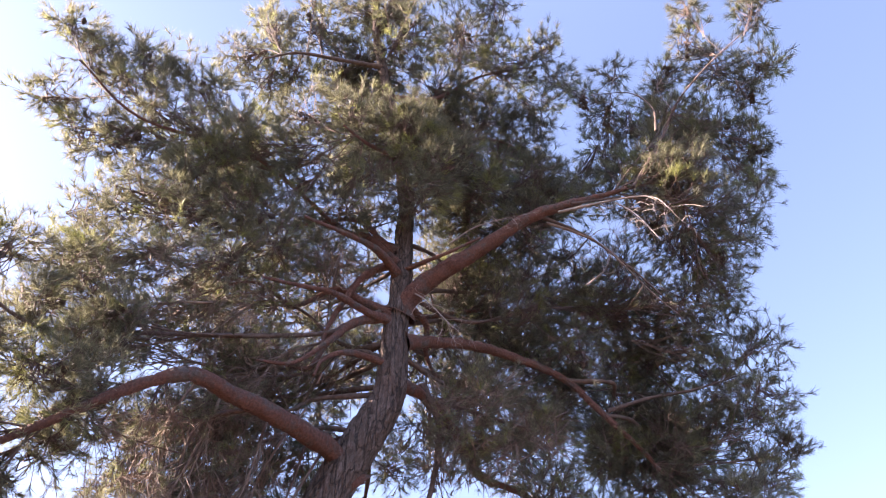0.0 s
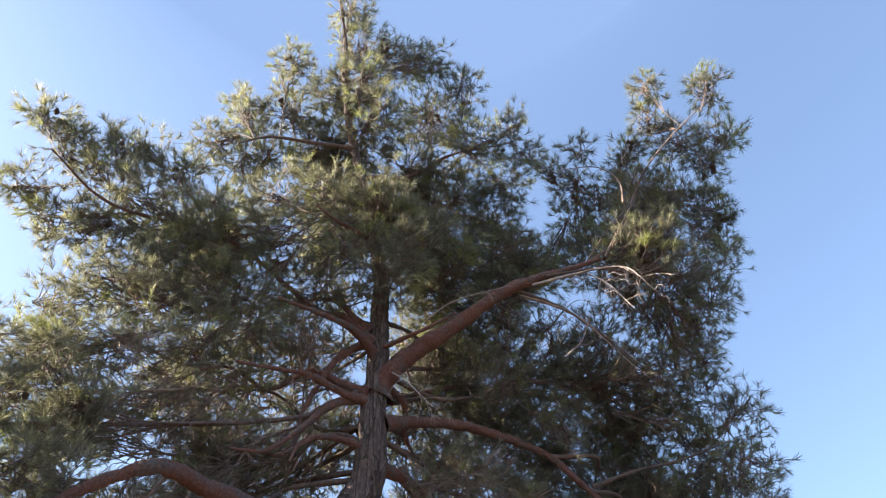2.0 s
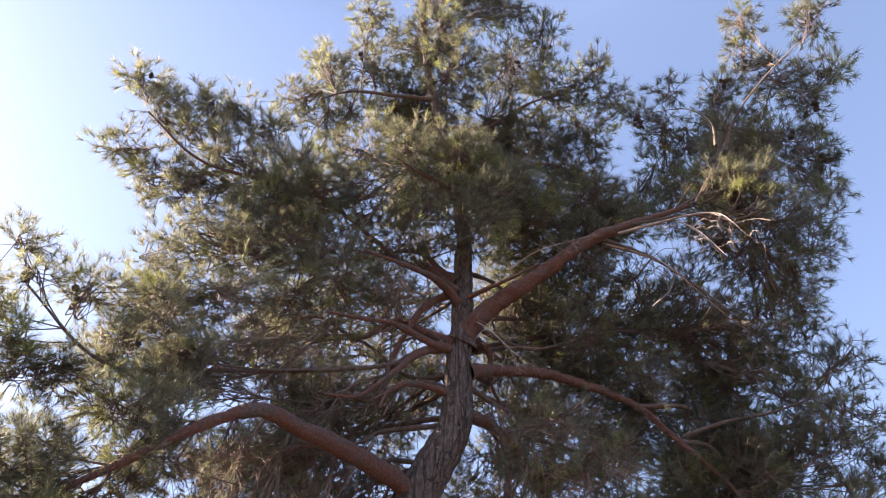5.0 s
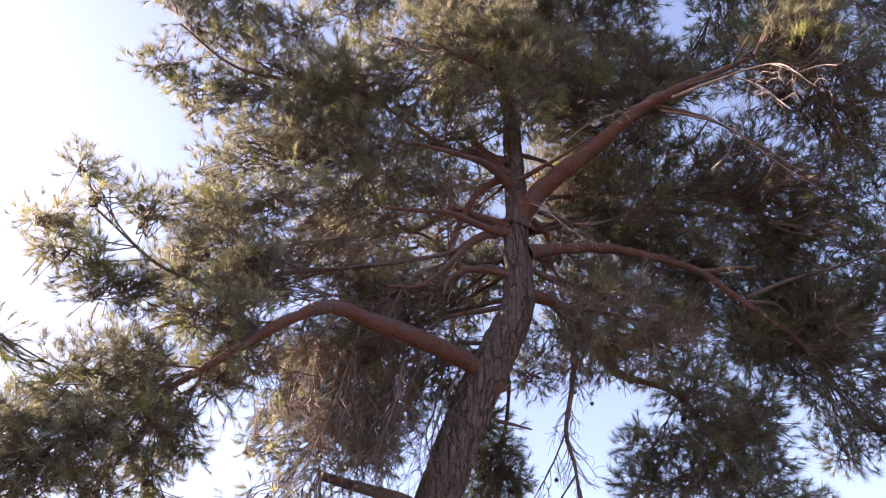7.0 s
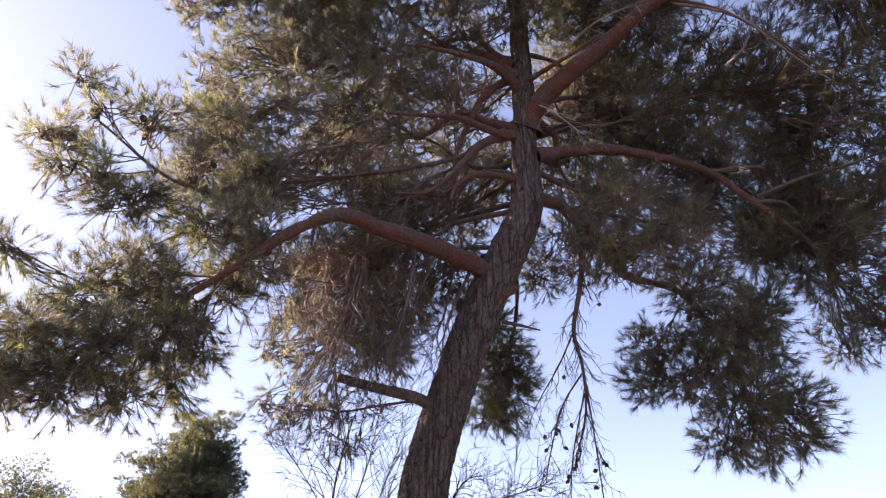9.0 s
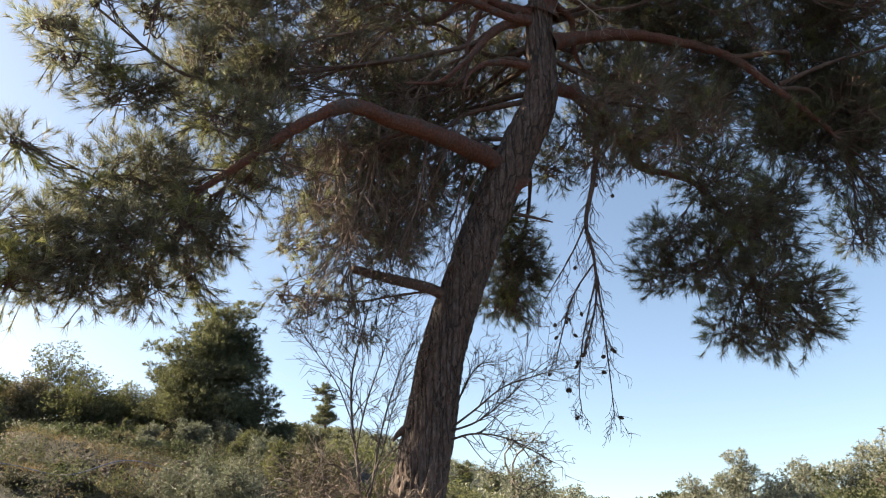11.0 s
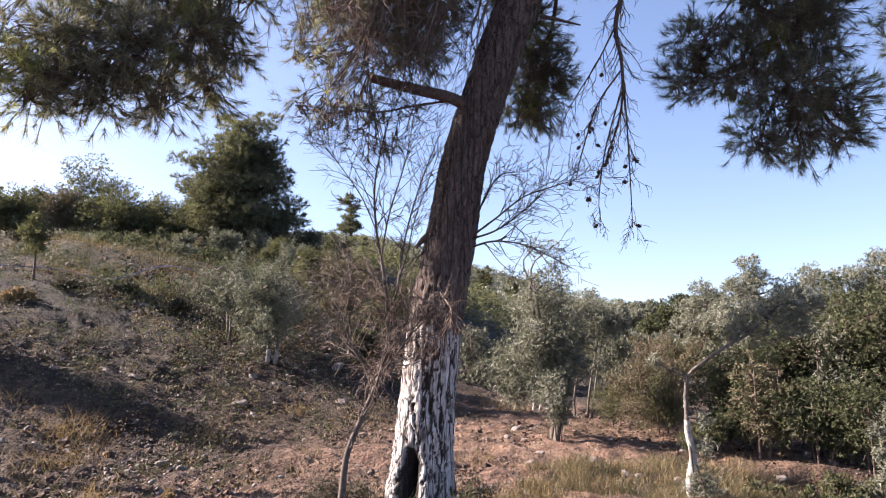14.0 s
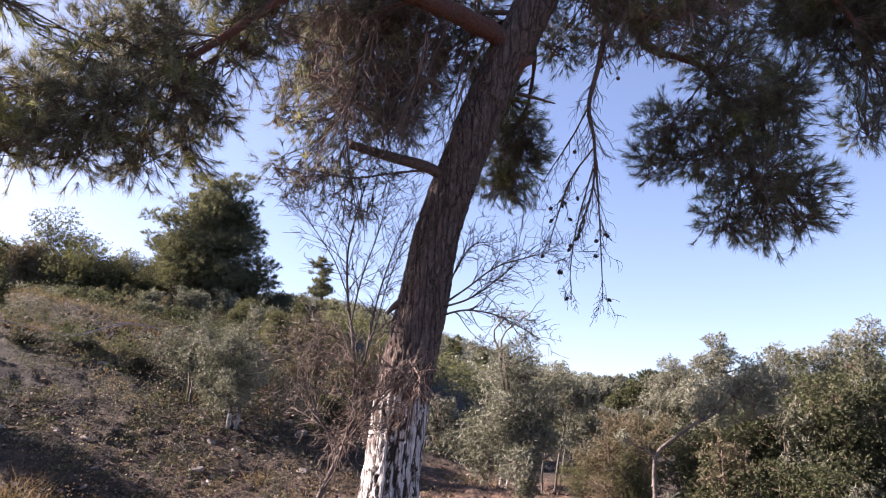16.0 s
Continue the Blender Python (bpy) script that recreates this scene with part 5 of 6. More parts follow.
def far_pine(at, h, w, seed, label, lobes=90, tufts=8500, z0=0.0, shape=0.3, thick=0.026):
    """A bushy pine some way off: layered pads of needle tufts round a trunk."""
    g = np.random.default_rng(seed)
    x, y = at
    root = thing("pine_tree", (x, y, land(x, y) - 0.05), label, "tree", "hillside pines")
    v, f = tube_data(glide([(0, 0, 0), (0.05, 0, h * 0.4), (-0.05, 0, h * 0.75), (0, 0, h * 0.97)], 30), np.linspace(thick * h, 0.01, 30), 10, 0.1, g)
    part("trunk", mesh_from("trunk", v, f, TWIG, True), root)
    pads = np.array(sprays(g, lobes // 5, w * 1.05, h * z0, h, 0.13 * w, 0.8) + lobes_in(g, lobes // 3, w * 0.95, h * z0, h * 0.97, 0.14 * w, shape) + lobes_in(g, lobes // 5, w * 0.95, h * z0, h * (z0 + 0.5), 0.14 * w))
    for px, py, pz, pr in pads[::2]:
        a = np.array([0, 0, max(0.1 * h, pz - 0.25 * math.hypot(px, py))])
        part("limb", tubes_mesh("limb", [(glide([a, (a + (px, py, pz)) / 2 + (0, 0, 0.05), (px, py, pz)], 8), np.linspace(0.05, 0.012, 8))], TWIG, 6), root)
    which = g.choice(len(pads), tufts, p=pads[:, 3] ** 2 / np.sum(pads[:, 3] ** 2))
    u = ball(g, tufts, 0.3)
    tips = pads[which, :3] + u * pads[which, 3:4] * np.array([1.35, 1.35, 0.5])
    ways = unit(unit(u) + np.array([0, 0, 0.4]) + 0.5 * g.normal(size=u.shape))
    tagged(part("foliage", soup("foliage", needle_soup(g, tips, ways, 13, 0.16, 0.02, 1.0, 0.12), FAR_NEEDLE), root), kind="stuff")
    return root


far_pine((-13.0, 20.15), 5.1, 5.0, 141, "broad dark pine on the hillside", 100, 10500)
for k, (at, h, w) in enumerate((((-13.46, 19.26), 1.7, 2.2), ((-12.38, 19.39), 1.5, 2.2), ((-11.70, 20.38), 2.0, 2.0), ((-11.20, 21.23), 1.3, 1.8), ((-11.29, 23.42), 1.3, 2.2))):
    shrub(at, h, w, 400 + k, FAR_NEEDLE, "dark bushy shrub under a hillside pine", 1300, (0.08, 0.034), 14)
far_pine((-14.85, 20.11), 2.8, 2.2, 142, "low bushy pine beside a larger one", 20, 1700)
far_pine((-16.49, 36.44), 4.3, 2.0, 143, "slim pine on the far ridge", 40, 1300, 0.2, 0.1)
far_pine((-16.52, 38.61), 1.8, 2.0, 144, "low pine on the far ridge", 8, 600)
for k, (at, h, w) in enumerate((((-13.46, 58.47), 3.6, 2.0), ((-11.55, 60.91), 3.4, 1.8))):
    shrub(at, h, w, 150 + k, SHRUB_LEAF, "tall narrow poplar in the valley", 900, (0.2, 0.1), 14, "poplar_tree", "valley poplars", 0.05)
for k, (at, h, w, mat, lab) in enumerate((
        ((-11.63, 18.68), 1.1, 1.2, OLIVE_LEAF, "silver-grey bush on the hillside"), ((-13.40, 18.69), 0.9, 1.0, WEED_LEAF, "dusty bush on the hillside"), ((-13.90, 17.05), 0.8, 0.9, BROWN_LEAF, "half-dry bush on the hillside"),
        ((-12.12, 15.91), 0.7, 0.9, OLIVE_LEAF, "silver-grey bush on the hillside"), ((-9.69, 17.50), 0.9, 1.2, OLIVE_LEAF, "silver-grey bush on the hillside"), ((-8.14, 16.06), 0.9, 1.0, BROWN_LEAF, "half-dry bush on the hillside"),
        ((-8.03, 17.22), 1.2, 1.3, WEED_LEAF, "dusty bush on the hillside"), ((-6.68, 15.63), 1.1, 1.1, BROWN_LEAF, "half-dry bush on the hillside"), ((-14.95, 13.29), 0.6, 1.0, WEED_LEAF, "dusty bush on the hillside"),
        ((-13.27, 14.28), 0.5, 1.1, THICKET_LEAF, "low dark bush on the hillside"), ((-12.50, 14.31), 0.5, 1.2, THICKET_LEAF, "low dark bush on the hillside"), ((-11.73, 14.31), 0.5, 1.2, BROWN_LEAF, "half-dry bush on the hillside"),
        ((-10.95, 14.28), 0.5, 1.2, OLIVE_LEAF, "silver-grey bush on the hillside"), ((-10.18, 14.23), 0.5, 1.1, THICKET_LEAF, "low dark bush on the hillside"), ((-15.17, 14.52), 0.5, 1.1, WEED_LEAF, "dusty bush on the hillside"),
        ((-9.98, 9.82), 0.35, 0.8, WEED_LEAF, "dusty bush on the hillside"), ((-9.31, 10.46), 0.35, 0.8, WEED_LEAF, "dusty bush on the hillside"), ((-7.94, 10.29), 0.35, 0.7, WEED_LEAF, "dusty bush on the hillside"), ((-9.76, 8.59), 0.3, 0.8, STRAW, "tuft of tan dry grass on the hillside"))):
    shrub(at, h, w, 420 + k, mat, lab, 800, (0.06, 0.02), 16)
# small sapling on the slope
leafy("sapling", (-10.93, 9.97), [(0, 0, 0.75, 0.26), (-0.1, 0, 1.0, 0.24), (0.15, 0, 0.95, 0.2), (0, 0, 1.2, 0.18)], [([(0, 0, 0), (0.02, 0, 0.4), (0, 0, 0.9)], 0.025, 0)], (420, 0.07, 0.03), SHRUB_LEAF, TWIG, "thin green sapling on the slope", "tree", 155)
# unseen trees added beyond the left, to shade the slope and the large pine
olive((-14.9, 5.8), 3.7, 1.4, 156, ((0, 0, 0.05),), 0, 0.42, 1300, label="slim unseen olive tree added to shade the slope", leaf=(0.09, 0.035), lobes=24)
far_pine((-8.5, 4.5), 7.7, 3.0, 157, "tall unseen pine added to shade the lower trunk", 40, 2700, 0.6, 0.1, 0.01)

# dead sapling beside the pine's foot
dead = thing("dead_sapling", (0, 0, 0), "leafless grey sapling leaning beside the pine's foot", "tree")
bare_branch(dead, "stem", [(-1.99, 4.28, 0.05), (-1.97, 4.29, 0.32), (-1.94, 4.30, 0.59), (-1.86, 4.34, 0.82), (-1.75, 4.38, 1.10), (-1.70, 4.42, 1.37), (-1.75, 4.45, 1.80), (-1.81, 4.45, 2.12), (-1.82, 4.44, 2.48), (-1.74, 4.48, 2.92)], 0.027, 0.004, DEAD_TWIG, 46, 0.4, 0, 161)
for k, (pts, r) in enumerate((
        ([(-1.70, 4.42, 1.37), (-1.64, 4.43, 1.72), (-1.59, 4.45, 2.08), (-1.50, 4.48, 2.43), (-1.35, 4.50, 2.83)], 0.01),
        ([(-1.75, 4.38, 1.10), (-1.62, 4.36, 1.26), (-1.48, 4.35, 1.45), (-1.36, 4.40, 1.65)], 0.011),
        ([(-1.76, 4.38, 1.11), (-1.88, 4.31, 1.25), (-1.97, 4.27, 1.48), (-2.04, 4.23, 1.75)], 0.008),
        ([(-1.77, 4.44, 1.92), (-1.69, 4.39, 2.23), (-1.59, 4.42, 2.59), (-1.53, 4.44, 2.94)], 0.007),
        ([(-1.81, 4.45, 2.12), (-1.93, 4.45, 2.37), (-2.10, 4.43, 2.61), (-2.19, 4.38, 2.73)], 0.005),
        ([(-1.70, 4.44, 1.60), (-1.61, 4.52, 1.93), (-1.57, 4.59, 2.21), (-1.41, 4.64, 2.70)], 0.007),
        ([(-1.75, 4.45, 1.72), (-1.90, 4.41, 1.84), (-2.01, 4.36, 1.80), (-2.08, 4.33, 1.56)], 0.006))):
    bare_branch(dead, "branch", pts, r, 0.002, DEAD_TWIG, 34, 0.34, 0, 170 + k)

# ---- weeds, grass and stones ----
shrub((-1.97, 4.62), 0.42, 0.55, 181, WEED_LEAF, "dusty grey weed at the pine's foot", 420, (0.026, 0.008), 12, "weed", "weeds")
shrub((-2.25, 4.58), 0.5, 0.55, 182, WEED_LEAF, "dusty grey weed at the pine's foot", 420, (0.026, 0.008), 12, "weed", "weeds")
shrub((-1.18, 4.69), 0.52, 0.36, 183, THICKET_LEAF, "dark low weed at the pine's foot", 330, (0.022, 0.007), 12, "weed", "weeds")
shrub((-1.27, 4.57), 0.3, 0.34, 188, THICKET_LEAF, "dark low weed at the pine's foot", 220, (0.022, 0.007), 9, "weed", "weeds")
shrub((-1.05, 4.74), 0.36, 0.4, 189, WEED_LEAF, "dry weed at the pine's foot", 300, (0.028, 0.008), 9, "weed", "weeds")
shrub((-1.66, 4.38), 0.25, 0.4, 184, THICKET_LEAF, "dark low weed at the pine's foot", 260, (0.03, 0.012), 7, "weed", "weeds")
shrub((-1.34, 4.48), 0.22, 0.35, 185, SHRUB_LEAF, "dark low weed at the pine's foot", 240, (0.03, 0.012), 7, "weed", "weeds")
shrub((0.47, 6.02), 0.35, 0.4, 186, OLIVE_LEAF, "dusty grey weed at an olive's foot", 260, (0.025, 0.008), 7, "weed", "weeds")
shrub((-3.58, 4.58), 0.24, 0.14, 187, STRAW, "yellow-green seedling on the slope", 60, (0.05, 0.02), 4, "weed", "weeds")
for k, at in enumerate(((1.20, 6.28), (1.43, 6.19), (1.67, 6.19), (1.00, 6.38), (1.77, 6.00), (1.44, 5.74))):
    shrub(at, 0.16, 0.55, 190 + k, SHRUB_LEAF, "low green creeper on the gully's lip", 260, (0.06, 0.045), 7, "weed", "weeds", 0.0, 0.2)


def grass(name, spots, blades, height, mat, label, seed, lean=0.5):
    """Blades of grass round many spots (x, y, spread): one sheet of stuff."""
    g = np.random.default_rng(seed)
    q = np.array(spots)[g.integers(0, len(spots), blades)]
    xy = q[:, :2] + g.normal(size=(blades, 2)) * q[:, 2:3]
    z = np.array([land(a, b) for a, b in xy]) - 0.02
    base = np.column_stack([xy, z])
    d = unit(np.column_stack([g.normal(size=(blades, 2)) * lean, np.ones(blades)]))
    ln = height * (0.4 + 0.9 * g.random((blades, 1)))
    side = unit(np.cross(d, g.normal(size=d.shape))) * (0.002 + 0.0015 * np.hypot(*xy.T)[:, None] / 6)
    tip = base + d * ln + np.column_stack([g.normal(size=(blades, 2)) * 0.25 * ln, -0.1 * ln])
    tagged(new(name, soup(name, np.stack([base - side, base + side, tip], 1), mat)), label, "grass", kind="stuff")


gr = np.random.default_rng(7)
meadow = [(-1.0 + 2.3 * gr.random() + 0.15 * gr.normal(), 6.0 + 1.3 * gr.random() ** 1.3 + 0.22 * gr.normal(), 0.03 + 0.09 * gr.random()) for k in range(120)]
grass("dry_grass", meadow, 12000, 0.14, STRAW, "dry straw-coloured grass in the clearing", 201, 0.5)
grass("faded_weeds", meadow[:110], 7000, 0.12, SHRUB_LEAF, "faded weeds among the dry grass", 202, 0.6)
grass("weed_stalks", [(x + 0.1, y, 0.14) for x, y, q in meadow[::2]], 8000, 0.17, WEED_LEAF, "grey-green stalks in the clearing", 206, 0.7)
slope = []
while len(slope) < 110:
    r, a = 4 + 18 * gr.random(), radians(12 + 42 * gr.random())
    slope.append((-r * math.sin(a), r * math.cos(a), 0.1 + 0.012 * r))
grass("slope_grass", slope[20:], 3000, 0.2, STRAW, "tufts of dry grass on the hillside", 203, 0.9)
grass("slope_weeds", [(x + gr.normal() * 0.8, y + gr.normal() * 0.8, s * 2.2) for x, y, s in slope], 24000, 0.13, THICKET_LEAF, "low dusty weeds on the hillside", 204, 1.0)
foot = [(*(-1.97, 4.62), 0.12), (*(-2.19, 4.46), 0.15), (*(-2.34, 4.28), 0.16), (*(-2.24, 4.81), 0.14), (*(-1.71, 4.51), 0.1), (*(-2.50, 4.11), 0.14)]
grass("foot_weeds", foot, 650, 0.36, WEED_LEAF, "loose dusty weed stalks at the pine's foot", 207, 0.35)
tufts = [(x + gr.normal() * 0.5, y + gr.normal() * 0.5, 0.05 + 0.008 * math.hypot(x, y)) for x, y, q in slope[:46]]
grass("slope_tufts", tufts, 5000, 0.22, STRAW, "tan tufts of dry grass dotted over the hillside", 208, 0.6)
bank = [(-13.6 + 0.36 * k, 11.55 - 0.247 * (-3.1 + 0.36 * k), 0.22) for k in range(16)]
grass("bank_weeds", [(x, y - 0.1, 0.13) for x, y, q in bank], 1600, 0.22, THICKET_LEAF, "dark weeds hanging over a low earth bank", 209, 0.7)
grass("bank_straw", [(x, y + 0.35, 0.25) for x, y, q in bank], 900, 0.26, STRAW, "tan grass along a low earth bank", 210, 0.6)
litter = [(-9 + 13 * gr.random(), 3.2 + 9 * gr.random(), 0.3) for k in range(160)]
grass("litter", litter, 20000, 0.09, DRY_NEEDLE, "fallen needles and dry stalks on the soil", 205, 3.5)


def stone_mesh(seed):
    g = np.random.default_rng(seed)
    bm = bmesh.new()
    bmesh.ops.create_icosphere(bm, subdivisions=2, radius=0.5)
    cuts = [(unit(g.normal(size=3)), 0.26 + 0.16 * g.random()) for k in range(7)]
    for v in bm.verts:
        p = np.array(v.co)
        for nrm, d in cuts:
            over = p @ nrm - d
            if over > 0:
                p = p - nrm * over
        v.co = p * (1, 0.75, 0.5)
    me = bpy.data.meshes.new("stone")
    bm.to_mesh(me)
    bm.free()
    me.materials.append(STONE)
    return me


STONES = [stone_mesh(k) for k in range(6)]
for k in range(270):
    near = k < 170
    r = (4.2 + 4.5 * gr.random()) if near else (8 + 12 * gr.random())
    a = radians(-14 + 66 * gr.random())
    x, y = -r * math.sin(a), r * math.cos(a)
    if math.hypot(x + 1.55, y - 4.9) < 0.5:
        continue
    s = (0.05 + 0.12 * gr.random() ** 3) * (1 if near else 1.7)
    ob = tagged(new("stone", STONES[k % 6]), "pale angular stone lying on the reddish soil", "stone", "stones on the ground")
    ob.matrix_world = Matrix.Translation((x, y, land(x, y) + 0.1 * s)) @ Euler((gr.normal() * 0.3, gr.normal() * 0.3, gr.random() * 6.3)).to_matrix().to_4x4() @ Matrix.Scale(s, 4)


def pebbles(name, n, size, mat, label):
    """Gravel or clods too many to count."""
    r = 3.2 + 13 * gr.random(n) ** 1.4
    a = np.radians(-16 + 70 * gr.random(n))
    x, y = -r * np.sin(a), r * np.cos(a)
    z = np.array([land(p, q) for p, q in zip(x, y)])
    s = size * (0.3 + gr.random(n) ** 4) * (0.6 + r / 8) * np.where(x > -1.3, 0.5, 1.0)
    corner = np.array([(1, 0, 0), (-1, 0, 0), (0, 1, 0), (0, -1, 0), (0, 0, 1), (0, 0, -1)], float)
    tri = [(4, 0, 2), (4, 2, 1), (4, 1, 3), (4, 3, 0), (5, 2, 0), (5, 1, 2), (5, 3, 1), (5, 0, 3)]
    q, _ = np.linalg.qr(gr.normal(size=(n, 3, 3)))
    wob = corner[None] * (0.5 + 0.8 * gr.random((n, 6, 1)))
    wob = np.einsum("nij,nkj->nki", q, wob) * s[:, None, None] * np.array([1, 1, 0.75])
    pts = wob + np.stack([x, y, z + 0.012], 1)[:, None]
    tagged(new(name, soup(name, np.concatenate([pts[:, t] for t in tri]), mat)), label, name, kind="stuff")


CLOD = leaf_material("clod_earth", [(0.0, (0.026, 0.017, 0.014)), (0.4, (0.075, 0.048, 0.037)), (0.75, (0.17, 0.116, 0.09)), (1.0, (0.36, 0.29, 0.245))], 0.95, 0.0)
pebbles("gravel", 8500, 0.022, STONE, "loose pale gravel on the soil")
pebbles("rubble", 11000, 0.032, CLOD, "broken lumps of earth and rock")
pebbles("clods", 8000, 0.022, CLOD, "broken reddish clods of earth")

# rubble in the gully
for k in range(26):
    x, y = 1.3 + 2.0 * gr.random(), 6.6 + 0.7 * gr.random()
    s = 0.12 + 0.22 * gr.random()
    ob = tagged(new("stone", STONES[k % 6]), "grey boulder in the shaded gully", "stone", "boulders in the gully")
    ob.matrix_world = Matrix.Translation((x, y, land(x, y) + 0.12 * s)) @ Euler((gr.normal() * 0.4, gr.normal() * 0.4, gr.random() * 6.3)).to_matrix().to_4x4() @ Matrix.Scale(s, 4)

# blue water hose along the slope
HOSE = plain("blue_hose", (0.081, 0.096, 0.185), (0.126, 0.141, 0.252), 20.0, 0.45)
hose_xy = [(-12.13, 9.60), (-11.70, 10.41), (-11.14, 10.81), (-10.11, 11.05), (-9.24, 11.45), (-8.37, 11.72), (-7.65, 11.81)]
hose_line = glide([(x, y, land(x, y) + 0.1) for x, y in hose_xy], 60)
tagged(new("hose", tubes_mesh("hose", [(hose_line, np.full(60, 0.01))], HOSE, 7)), "thin blue water hose lying across the slope", "hose")


def scrub(name, n, k, yaws, reach, size, mat, label, face=0.19):
    """Bushes that clothe far ground."""
    yaw = np.radians(yaws[0] + (yaws[1] - yaws[0]) * gr.random(n))
    r = reach[0] + (reach[1] - reach[0]) * gr.random(n) ** 0.8
    x, y = -r * np.sin(yaw), r * np.cos(yaw)
    z = np.array([land(p, q) for p, q in zip(x, y)])
    s = size * (0.6 + 1.0 * gr.random(n))
    c = np.repeat(np.column_stack([x, y, z]), k, 0)
    ss = np.repeat(s, k)[:, None]
    u = unit(gr.normal(size=(n * k, 3)))
    u[:, 2] = np.abs(u[:, 2])
    p = c + u * ss * (0.7 + 0.4 * gr.random((n * k, 1)))
    d = unit(np.cross(u, gr.normal(size=u.shape))) * ss * face
    e = unit(np.cross(u, d) + 0.5 * gr.normal(size=u.shape)) * ss * face
    tagged(new(name, soup(name, np.stack([p - d, p + d, p + e * 2], 1), mat)), label, "scrub", kind="stuff")


scrub("scrub", 1500, 40, (-25, 60), (90, 240), 1.1, FAR_NEEDLE, "dark green scrub covering the far hill", 0.11)
# haze over the hill is put into this scrub's pale leaf colour
scrub("hill_scrub", 700, 45, (8, 34), (70, 200), 0.9, OLIVE_LEAF, "low scrub on the hill beyond, paled grey-green for haze", 0.13)
scrub("slope_scrub", 220, 90, (18, 58), (8.5, 27), 0.17, THICKET_LEAF, "small dusty bushes dotted over the hillside", 0.06)
scrub("dusty_scrub", 600, 66, (13, 58), (6, 26), 0.13, WEED_LEAF, "low grey-green cushions of scrub on the hillside", 0.06)
scrub("heath", 340, 130, (15, 58), (9, 26), 0.26, WEED_LEAF, "grey-green heath in patches on the hillside", 0.04)
scrub("green_heath", 240, 110, (24, 58), (8, 19), 0.2, THICKET_LEAF, "low green weeds on the hillside", 0.045)
scrub("straw_heath", 170, 90, (20, 58), (7.5, 20), 0.17, STRAW, "straw-coloured tufts on the hillside", 0.04)
scrub("dark_heath", 170, 130, (22, 46), (13, 23), 0.34, THICKET_LEAF, "dark low bushes on the hillside", 0.04)
scrub("tan_heath", 90, 110, (15, 58), (8, 24), 0.2, STRAW, "tan withered bushes on the hillside", 0.04)
scrub("dry_scrub", 420, 50, (16, 58), (7.5, 24), 0.13, BROWN_LEAF, "small dry bushes dotted over the hillside", 0.1)
scrub("valley_scrub", 200, 230, (3, 24), (22, 60), 0.9, SHRUB_LEAF, "green scrub filling the valley", 0.05)
scrub("olive_scrub", 110, 200, (-14, 18), (28, 75), 1.1, OLIVE_LEAF, "pale olive scrub in the valley", 0.05)

# fill near the trunk's fork
bough([(-0.38, 4.99, 4.99), (-0.15, 5.30, 4.92), (0.07, 5.50, 4.70), (0.24, 5.59, 4.44)], 0.028, 0.008,
    [(-0.17, 5.36, 4.72, 0.23), (0.13, 5.46, 4.73, 0.26), (-0.15, 5.51, 4.44, 0.18), (0.30, 5.59, 4.49, 0.24), (-0.34, 5.51, 4.64, 0.16), (0.27, 5.48, 5.09, 0.27), (0.58, 5.64, 4.78, 0.30)], 0.8, droop=0.3, dry=0.15)
bough([(-0.64, 5.01, 4.47), (-1.03, 5.00, 4.51), (-1.38, 4.81, 4.29), (-1.77, 4.57, 3.96)], 0.028, 0.006,
    [(-1.80, 4.58, 4.28, 0.26), (-2.11, 4.41, 4.12, 0.25), (-2.21, 4.33, 3.71, 0.22), (-1.91, 4.48, 3.69, 0.24), (-1.63, 4.74, 3.87, 0.23), (-1.41, 4.93, 4.09, 0.21), (-1.55, 4.81, 3.51, 0.20), (-1.85, 4.62, 3.42, 0.20), (-1.15, 5.09, 4.35, 0.20), (-2.29, 4.19, 3.39, 0.15), (-1.05, 5.57, 4.12, 0.21), (-2.02, 4.44, 3.11, 0.13)], 0.8, 40, dry=0.12, droop=0.4)

# the crown's shaded heart
bough(TRUNK_LINE[-8:-2], 0.02, 0.01, [(-0.62, 4.72, 9.47, 0.46), (-0.18, 5.08, 8.90, 0.48), (0.29, 4.94, 9.48, 0.47), (-1.18, 4.99, 8.00, 0.44), (-0.90, 5.28, 7.41, 0.40), (0.02, 5.38, 8.31, 0.47), (-1.62, 5.11, 7.26, 0.42), (-1.25, 4.83, 8.85, 0.48), (-1.90, 4.86, 8.43, 0.43), (0.66, 5.77, 8.08, 0.40), (-2.28, 4.80, 7.71, 0.41), (-2.79, 4.61, 7.91, 0.42), (-1.98, 5.02, 6.67, 0.37)], 0.5, 40)
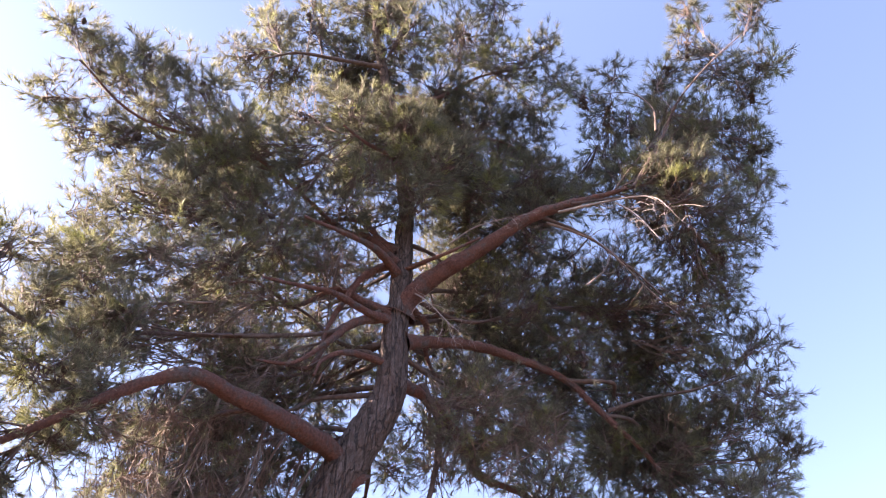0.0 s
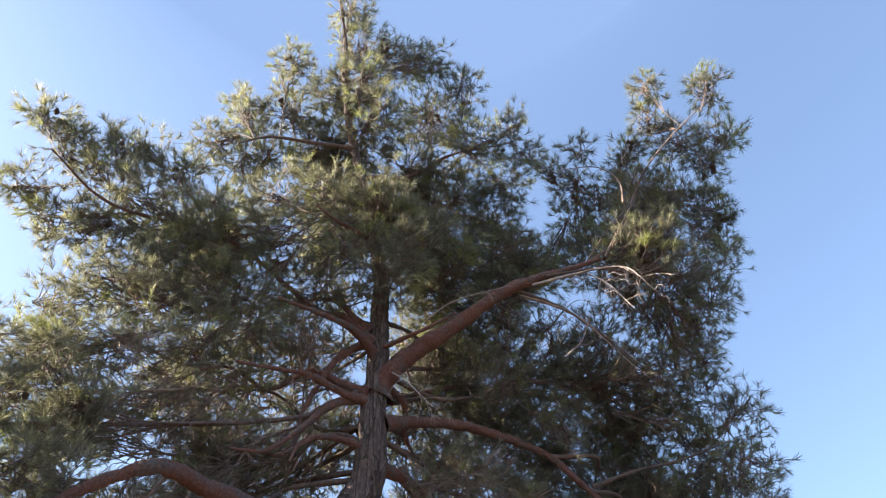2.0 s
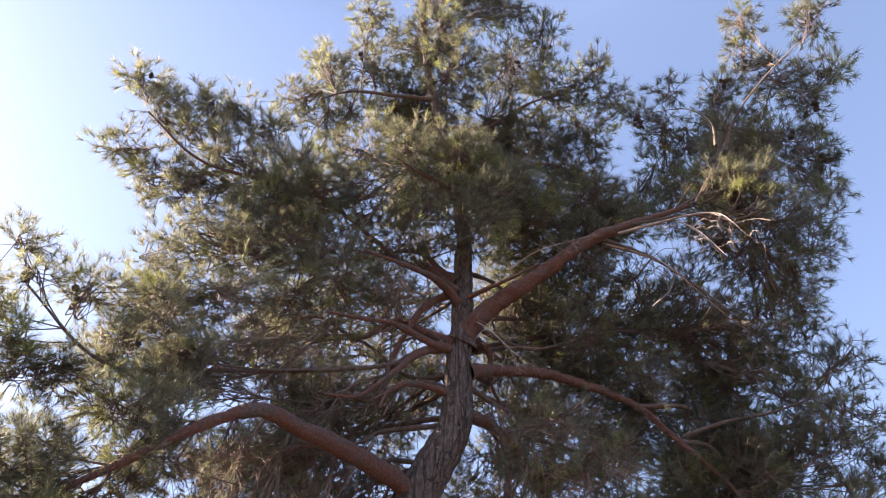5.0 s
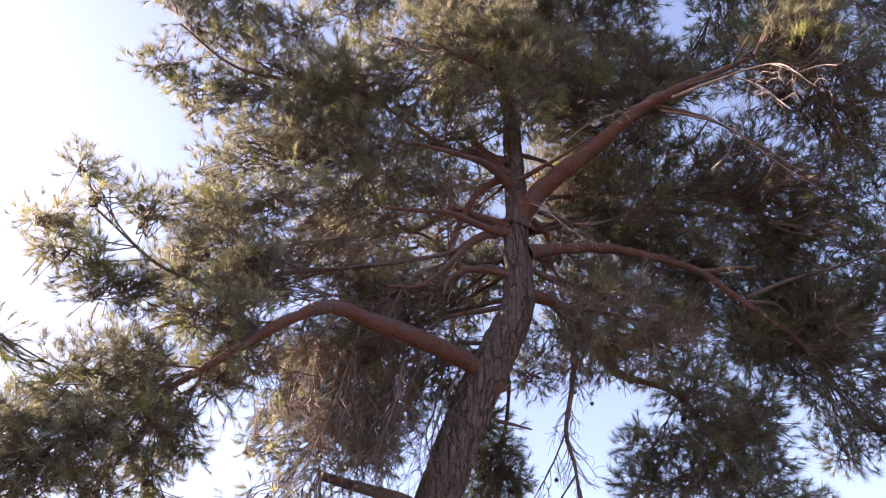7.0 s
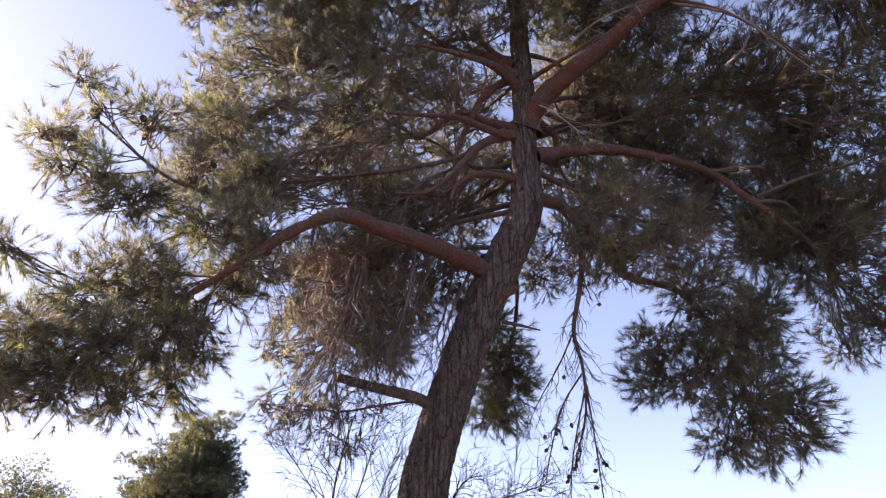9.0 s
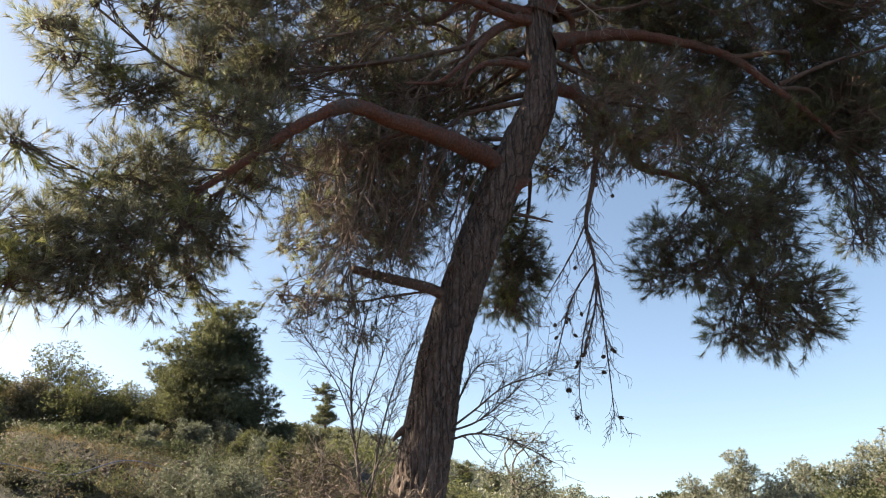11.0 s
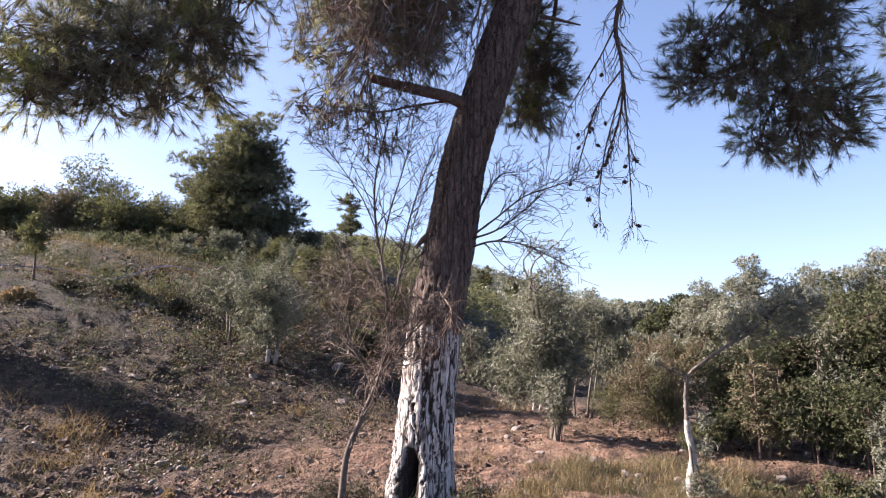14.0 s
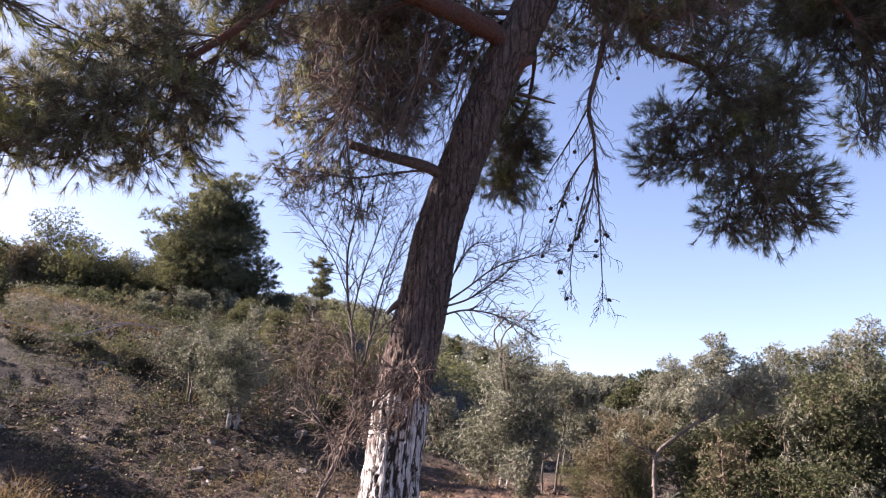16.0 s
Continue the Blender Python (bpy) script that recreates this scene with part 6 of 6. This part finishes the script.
bough([(-0.46, 4.93, 5.64), (-0.81, 5.34, 6.13), (-1.17, 5.48, 6.12), (-1.53, 5.49, 5.88)], 0.022, 0.006,
    [(-1.10, 5.53, 6.54, 0.28), (-1.35, 5.53, 6.17, 0.30), (-1.61, 5.31, 5.87, 0.29), (-1.04, 5.59, 5.86, 0.27), (-1.35, 5.41, 5.49, 0.28), (-0.90, 5.66, 6.89, 0.26), (-1.64, 5.18, 5.34, 0.28), (-0.85, 5.63, 5.49, 0.23), (-1.84, 4.93, 5.58, 0.30)], 0.42, 38, dry=0.12)
bough([(-0.49, 4.93, 5.37), (-1.12, 5.08, 4.99), (-1.71, 4.91, 4.66), (-2.29, 4.55, 4.34)], 0.022, 0.006,
    [(-3.04, 4.39, 4.33, 0.28), (-2.78, 4.51, 4.41, 0.28), (-2.45, 4.69, 4.42, 0.28), (-2.19, 4.86, 4.57, 0.25), (-2.01, 4.88, 4.23, 0.22), (-1.80, 5.06, 4.48, 0.23), (-1.59, 5.06, 4.18, 0.22), (-2.27, 4.74, 4.06, 0.19), (-1.49, 5.23, 4.97, 0.24), (-1.76, 4.96, 4.04, 0.19)], 0.42, 38, dry=0.12)
bough([(-0.34, 4.99, 6.03), (0.27, 5.79, 6.69), (1.10, 6.20, 6.96), (2.12, 6.36, 6.88)], 0.03, 0.008,
    [(0.02, 6.01, 7.46, 0.42), (0.40, 6.25, 6.89, 0.42), (0.97, 6.20, 7.33, 0.46), (0.64, 6.30, 6.32, 0.38), (1.24, 6.35, 6.64, 0.44), (1.65, 6.23, 7.29, 0.47), (1.98, 6.19, 6.60, 0.44), (2.51, 6.10, 6.80, 0.46), (2.60, 6.13, 6.04, 0.41), (2.07, 6.23, 6.00, 0.38), (0.01, 6.03, 6.07, 0.28), (2.99, 6.09, 6.37, 0.45)], 0.42, 38)
bough([(-0.49, 4.98, 6.27), (-0.91, 5.42, 6.38), (-1.39, 5.63, 6.25), (-1.88, 5.59, 5.93)], 0.025, 0.006,
    [(-0.93, 5.23, 6.76, 0.31), (-1.34, 5.18, 6.41, 0.33), (-1.74, 5.11, 6.06, 0.32), (-1.25, 5.31, 5.83, 0.28), (-2.05, 5.03, 5.69, 0.29), (-1.52, 5.23, 5.33, 0.26), (-1.90, 5.03, 5.07, 0.26), (-1.09, 5.60, 5.31, 0.23), (-0.92, 5.43, 6.23, 0.24)], 0.32, 36, dry=0.12)
